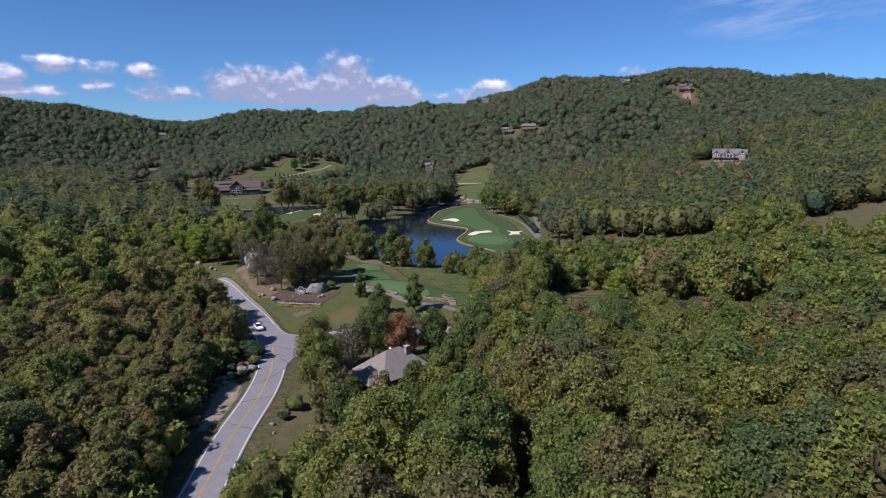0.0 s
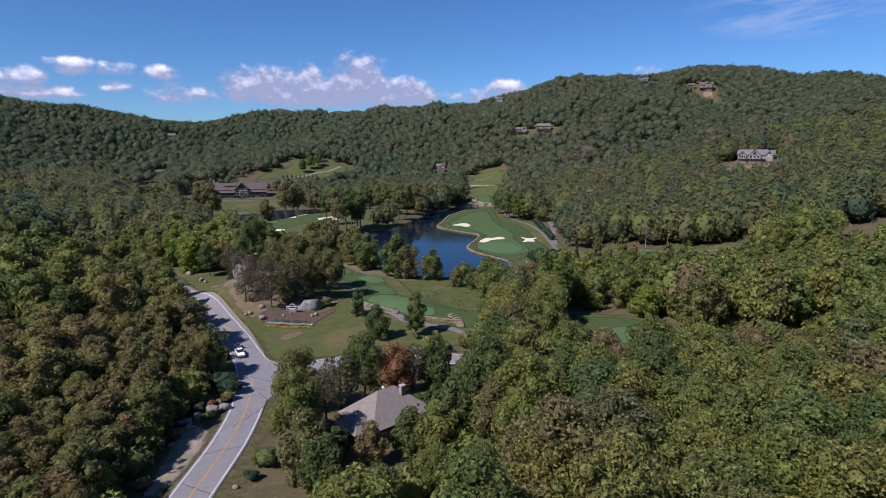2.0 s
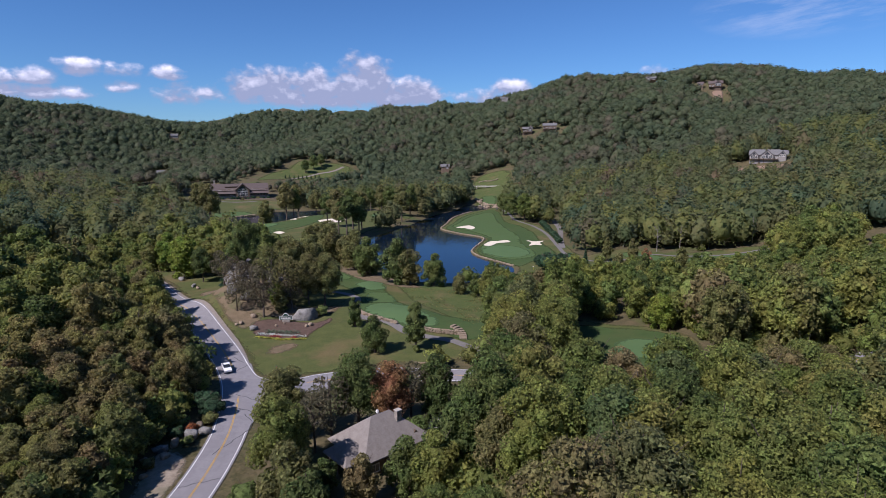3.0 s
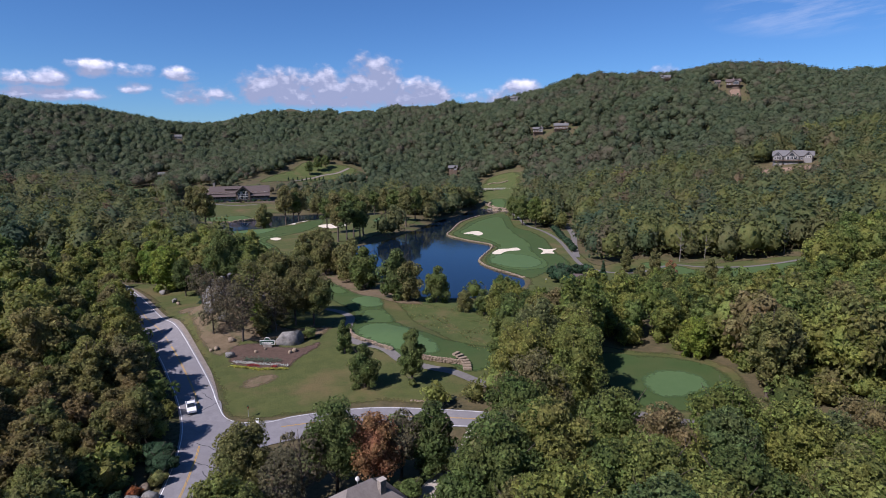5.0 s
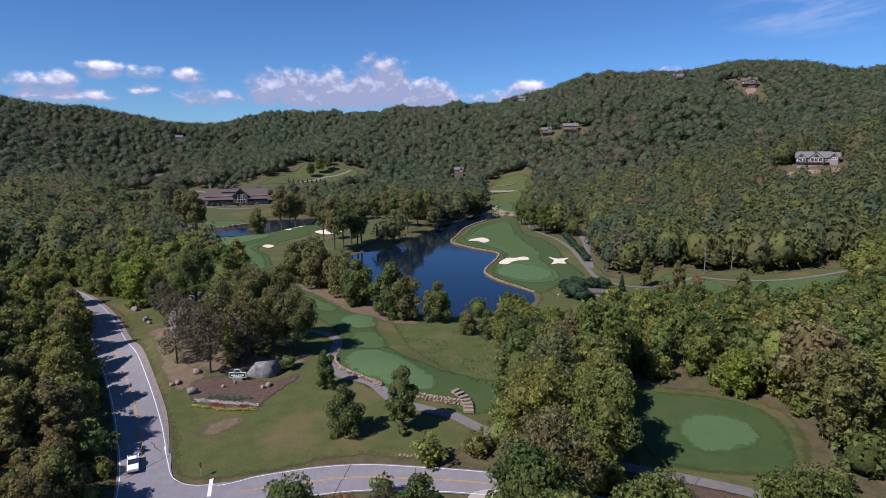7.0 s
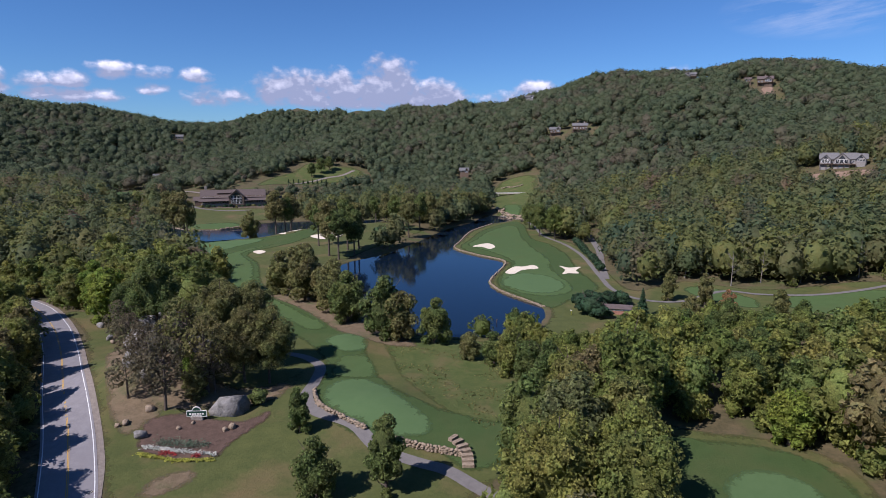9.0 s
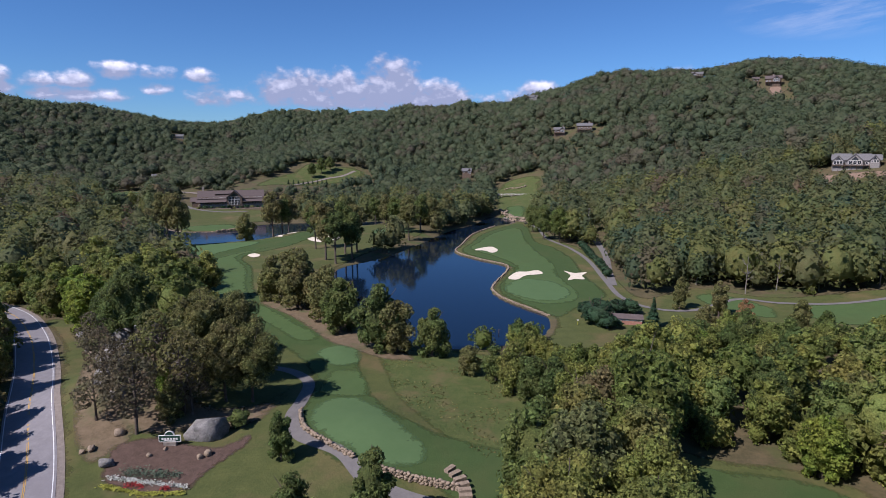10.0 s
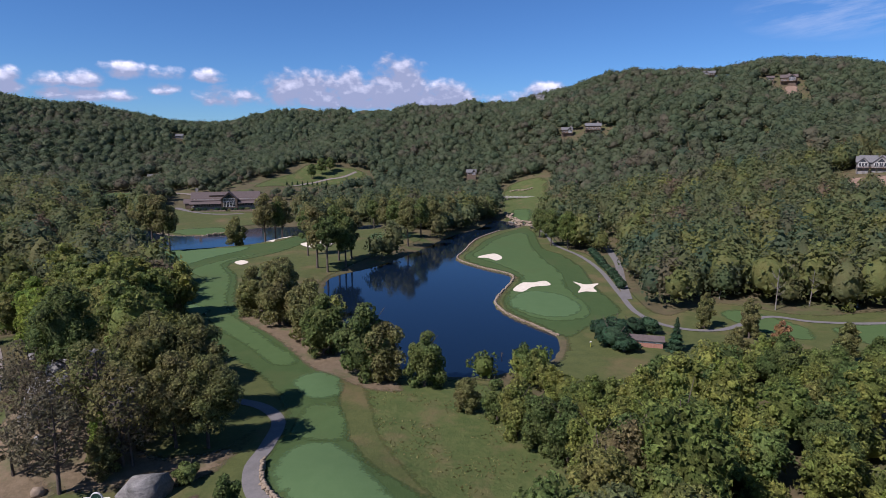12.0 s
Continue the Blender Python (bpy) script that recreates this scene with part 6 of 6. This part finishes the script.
PINES = [("pine0", -79.0, 413.6, "OLIVE", 1.62), ("pine1", -72.8, 410.1, "GREEN", 1.42), ("pine0", -72.6, 430.4, "GREEN", 1.55),
    ("pine1", -67.6, 437.0, "OLIVE", 1.4), ("pine0", -66.7, 421.6, "GREEN", 1.36), ("pine1", -93.0, 442.0, "GREEN", 1.27),
    ("pine0", -64.3, 516.7, "OLIVE", 1.34), ("pine1", -55.6, 506.2, "GREEN", 1.29), ("pine0", -44.2, 484.1, "OLIVE", 1.55),
    ("pine0", -40.4, 517.0, "GREEN", 1.42), ("broad2", -35.0, 538.0, "OLIVE", 1.02), ("pine1", -78.3, 547.1, "GREEN", 1.06),
    ("broad1", -26.0, 575.0, "OLIVE", 1.02), ("broad4", -9.7, 599.6, "OLIVE", 1.02)]
POND = [("small1", -149.3, 475.9, "OLIVE", 1.89), ("pine0", -138.8, 496.0, "OLIVE", 1.68), ("pine1", -135.7, 505.6, "GREEN", 1.4),
    ("pine0", -134.7, 515.3, "OLIVE", 1.6), ("pine1", -189.7, 455.0, "OLIVE", 1.73), ("pine0", -183.1, 455.5, "OLIVE", 1.74),
    ("broad2", -219.8, 484.6, "OLIVE", 1.02), ("broad1", -128.3, 549.9, "OLIVE", 1.02), ("pine1", -196.5, 483.6, "MIX", 1.35)]
FRONT = [("upright0", -10.5, 198.0, "GREEN", 1.23), ("small1", -22.4, 195.9, "GREEN", 1.17), ("upright1", -32.0, 216.7, "GREEN", 0.96),
    ("small1", -2.8, 159.5, "GREEN", 1.48), ("shrub0", -34.4, 124.8, "GREEN", 1.64), ("shrub0", -35.6, 119.7, "DARK", 0.95),
    ("shrub0", -6.3, 151.2, "GREEN", 1.73), ("broad2", -12.7, 153.5, "RUSSET", 0.68), ("broad1", -19.5, 152.5, "GREEN", 0.82),
    ("thin1", -8.5, 158, "DRY", 1.3), ("thin1", -24.5, 148, "DRY", 1.4)]
KNOLL = [("thin0", -64.2, 222.1, "DRY", 1.15), ("broad1", -53.0, 238.5, "OLIVE", 0.85), ("thin0", -58.5, 230.5, "OLIVE", 1.25),
    ("broad2", -47.5, 240.5, "OLIVE", 0.85), ("thin0", -65.1, 234.4, "OLIVE", 1.25), ("broad3", -78.0, 244.1, "GREEN", 0.95),
    ("spruce0", -87.9, 252.8, "DARK", 1.1), ("broad5", -62.6, 248.5, "OLIVE", 0.95), ("broad3", -55.3, 252.2, "OLIVE", 0.95),
    ("small2", -125.8, 293.9, "BRIGHT", 2.24), ("broad1", -113.5, 285.2, "GREEN", 0.72), ("small0", -142.1, 310.8, "BRIGHT", 2.03),
    ("broad2", -83.0, 265.5, "OLIVE", 0.78), ("broad0", -76.5, 270.0, "OLIVE", 0.7), ("shrub0", -45.9, 229.3, "GREEN", 1.58), ("thin0", -72, 229, "DRY", 0.95), ("thin0", -78, 233, "DRY", 0.9), ("thin1", -69, 238, "DRY", 1.2), ("thin0", -86, 243, "DRY", 0.9), ("thin1", -74, 224, "DRY", 1.0), ("small1", -63, 232, "BRIGHT", 0.8), ("small0", -60, 228, "OLIVE", 0.9), ("thin1", -57, 231, "DRY", 1.2)]
RIGHT = [("small2", 68.9, 220.9, "BRIGHT", 1.37), ("broad1", 66.0, 235.2, "GREEN", 0.67), ("small1", 82.0, 215.3, "BRIGHT", 1.46),
    ("small0", 85.1, 163.7, "RED", 1.19)]
for rows, where in ((LAKESIDE, "on the lake shore"), (EASTROW, "at the meadow's edge"), (PUMP, "on the eastern fairway"), (PINES, "between the lake and the pond"), (POND, "by the clubhouse pond"),
                    (FRONT, "near the entrance road"), (KNOLL, "on the rocky entrance knoll"), (RIGHT, "by the practice green")):
    for kind, x, y, leaf, size in rows:
        stem = kind.rstrip("0123456789")
        shrub = stem == "shrub"
        tree(kind, x, y, LEAVES[leaf][0], f"{LEAVES[leaf][1]} {SHAPES[stem]} {where}", "shrub" if shrub else "tree", size=size, name="shrub" if shrub else "tree")
GATE = [("broad3", -29.0, 128, "MIX", 0.8), ("thin0", -26.5, 142.0, "DRY", 0.9), ("small1", -24.5, 119, "OLIVE", 1.5), ("small2", -20.5, 114, "GREEN", 1.3),
    ("small0", -21, 127, "GREEN", 0.75), ("small1", -14, 124, "MIX", 0.95), ("small2", -6.5, 128, "GREEN", 1.15), ("small0", -1.5, 126.5, "MIX", 1.3),
    ("small1", 1.5, 133, "GREEN", 1.5), ("small0", 4, 141, "MIX", 1.6), ("small2", 7, 150, "GREEN", 1.7),
    ("small1", -30, 138, "OLIVE", 1.1), ("broad0", -34.5, 147.5, "OLIVE", 0.8)]
BANK = [("small0", -61, 122, "GREEN", 1.0), ("small1", -62, 113, "GREEN", 1.15), ("small2", -58, 106, "MIX", 1.0), ("small0", -56.5, 98, "GREEN", 1.05), ("small1", -66, 120, "OLIVE", 1.2)]
for kind, x, y, leaf, size in BANK:
    tree(kind, x, y, LEAVES[leaf][0], f"{LEAVES[leaf][1]} young tree on the roadside bank", size=size)
for kind, x, y, leaf, size in GATE:
    tree(kind, x, y, LEAVES[leaf][0], f"{LEAVES[leaf][1]} rounded tree beside the gatehouse", size=size)
# shrubs of the roadside bank, the hedge on the east path and the woods' edge
for x, y, leaf, size in ((-55, 148.5, M_LEAF_RED, 0.8), (-57, 146, M_LEAF_DARK, 0.9), (-53.5, 143.5, M_LEAF_GREEN, 0.7), (-56.5, 134, M_LEAF_OLIVE, 0.8), (-58.5, 150, M_LEAF_GREEN, 1.2), (-60, 143, M_LEAF_OLIVE, 1.3), (-53, 153, M_LEAF_OLIVE, 0.9),
                         (-54, 157, M_LEAF_DARK, 1.5), (-57, 160, M_LEAF_DARK, 1.6), (-54, 116, M_LEAF_RUSSET, 0.8), (-53, 106, M_LEAF_GREEN, 1.0), (-52, 98, M_LEAF_OLIVE, 1.0)):
    tree("shrub0", x, y, leaf, "low shrub on the roadside bank", "shrub", "bank shrubs", size * 1.3, name="shrub")
for i in range(12):
    tree("shrub0", 63.5 + 0.3 * math.sin(i), 470 - i * 7.5, M_LEAF_DARK, "clipped dark shrub of a hedge beside the cart path", "shrub", "path hedge", 1.7, name="shrub")
for i in range(12):
    u, w = -27 + i * 5.0, 6.2 + 1.4 * math.sin(i * 2.3)
    tree("shrub0", -229 + 0.934 * u + 0.358 * w, 632 + 0.358 * u - 0.934 * w, M_LEAF_DARK if i % 3 else M_LEAF_OLIVE, "dark rounded shrub in front of the clubhouse", "shrub", "clubhouse shrubs", 1.3 + 0.35 * math.sin(i * 1.7), name="shrub")
for i in range(9):
    tree("spruce0", -218 + i * 4.2, 756 + i * 4.6, M_LEAF_DARK, "small dark conifer in a row along the drive", "tree", "drive conifers", 0.42)
for x, y, s in ((-206, 806, 1.0), (-199, 824, 1.1), (-192, 838, 1.0)):
    tree("broad2", x, y, M_LEAF_GREEN, "green broadleaf tree on the hillside clearing", "tree", size=s * 0.8)

# weeds of the meadow
wx2, wy2 = rng.uniform(-28, 26, 5200), rng.uniform(215, 286, 5200)
inside = (signed(MEADOW, wx2, wy2) < -1.0) & (np.array([noise.noise(Vector((a / 7, b / 7, 1.7))) for a, b in zip(wx2, wy2)]) > -0.05)
wx2, wy2 = wx2[inside], wy2[inside]
cw = np.column_stack([wx2, wy2, ground(wx2, wy2) + 0.1])
aw, hw = rng.uniform(0, 6.283, len(wx2)), rng.uniform(0.12, 0.4, len(wx2))
ox = np.stack([np.cos(aw), np.sin(aw), np.zeros(len(aw))], -1) * hw[:, None] * 0.8
tip = np.stack([rng.normal(0, 0.2, len(aw)), rng.normal(0, 0.2, len(aw)), hw], -1)
tagged(new("meadow_weeds", mesh_from("meadow_weeds", np.stack([cw - ox, cw + ox, cw + tip], 1).reshape(-1, 3), np.arange(len(cw) * 3).reshape(-1, 3), M_LEAF_OLIVE)),
       "rough tufts of weeds in the meadow", "weeds", kind="stuff")
# dead pale trees at the wood's edge
M_SNAG = surface("bleached_dead_wood", (0.14, 0.125, 0.105), (0.27, 0.245, 0.215), None, 0.4, 5.0)
for i, (x, y, h) in enumerate(((112, 356, 17), (126, 360, 15), (141, 357, 18), (152, 362, 14), (165, 358, 17), (98, 372, 13), (88, 380, 15), (176, 364, 16), (120, 368, 18))):
    snag = new("dead_tree", mesh_from("dead_tree", *trunk(np.random.default_rng(300 + i), h, h * 0.35, h * 0.2, 14, 0.20), M_SNAG, True))
    snag.location = (x, y, gz(x, y))
    tagged(snag, "bare bleached dead tree at the wood's edge", "tree", "dead trees")

# low bridge at the head of the lake
bridge = footing("bridge", 36, 722, 4, "low pale bridge crossing at the head of the lake", "bridge", 0.2)
part("deck", box(-20, 18, -1.6, 1.6, 0.3, 0.9, bevel=0.05), M_CONCRETE, bridge)
for sy in (-1.55, 1.45):
    part("railing", box(-20, 18, sy, sy + 0.1, 1.6, 1.75), M_TRIM, bridge)
    for i in range(11):
        part("post", box(-19.6 + i * 3.7, -19.4 + i * 3.7, sy, sy + 0.1, 0.9, 1.7), M_TRIM, bridge)
for i in range(4):
    part("pier", box(-16 + i * 10, -15 + i * 10, -1.4, 1.4, -1.5, 0.3), M_STONE, bridge)
stonework("stone_edging", line([(48, 755), (40, 752), (32, 756), (24, 754)], 1.0), 0.3, 2, 0.9, M_ROCKTAN, "row of tan stones across the far field", "edging", 0.6)
stonework("stone_edging", line([(20, 640), (24, 622), (30, 606)], 1.0), 0.2, 2, 1.3, M_ROCKTAN, "pale rocky bank along the lake head", "rock bank", 1.2)
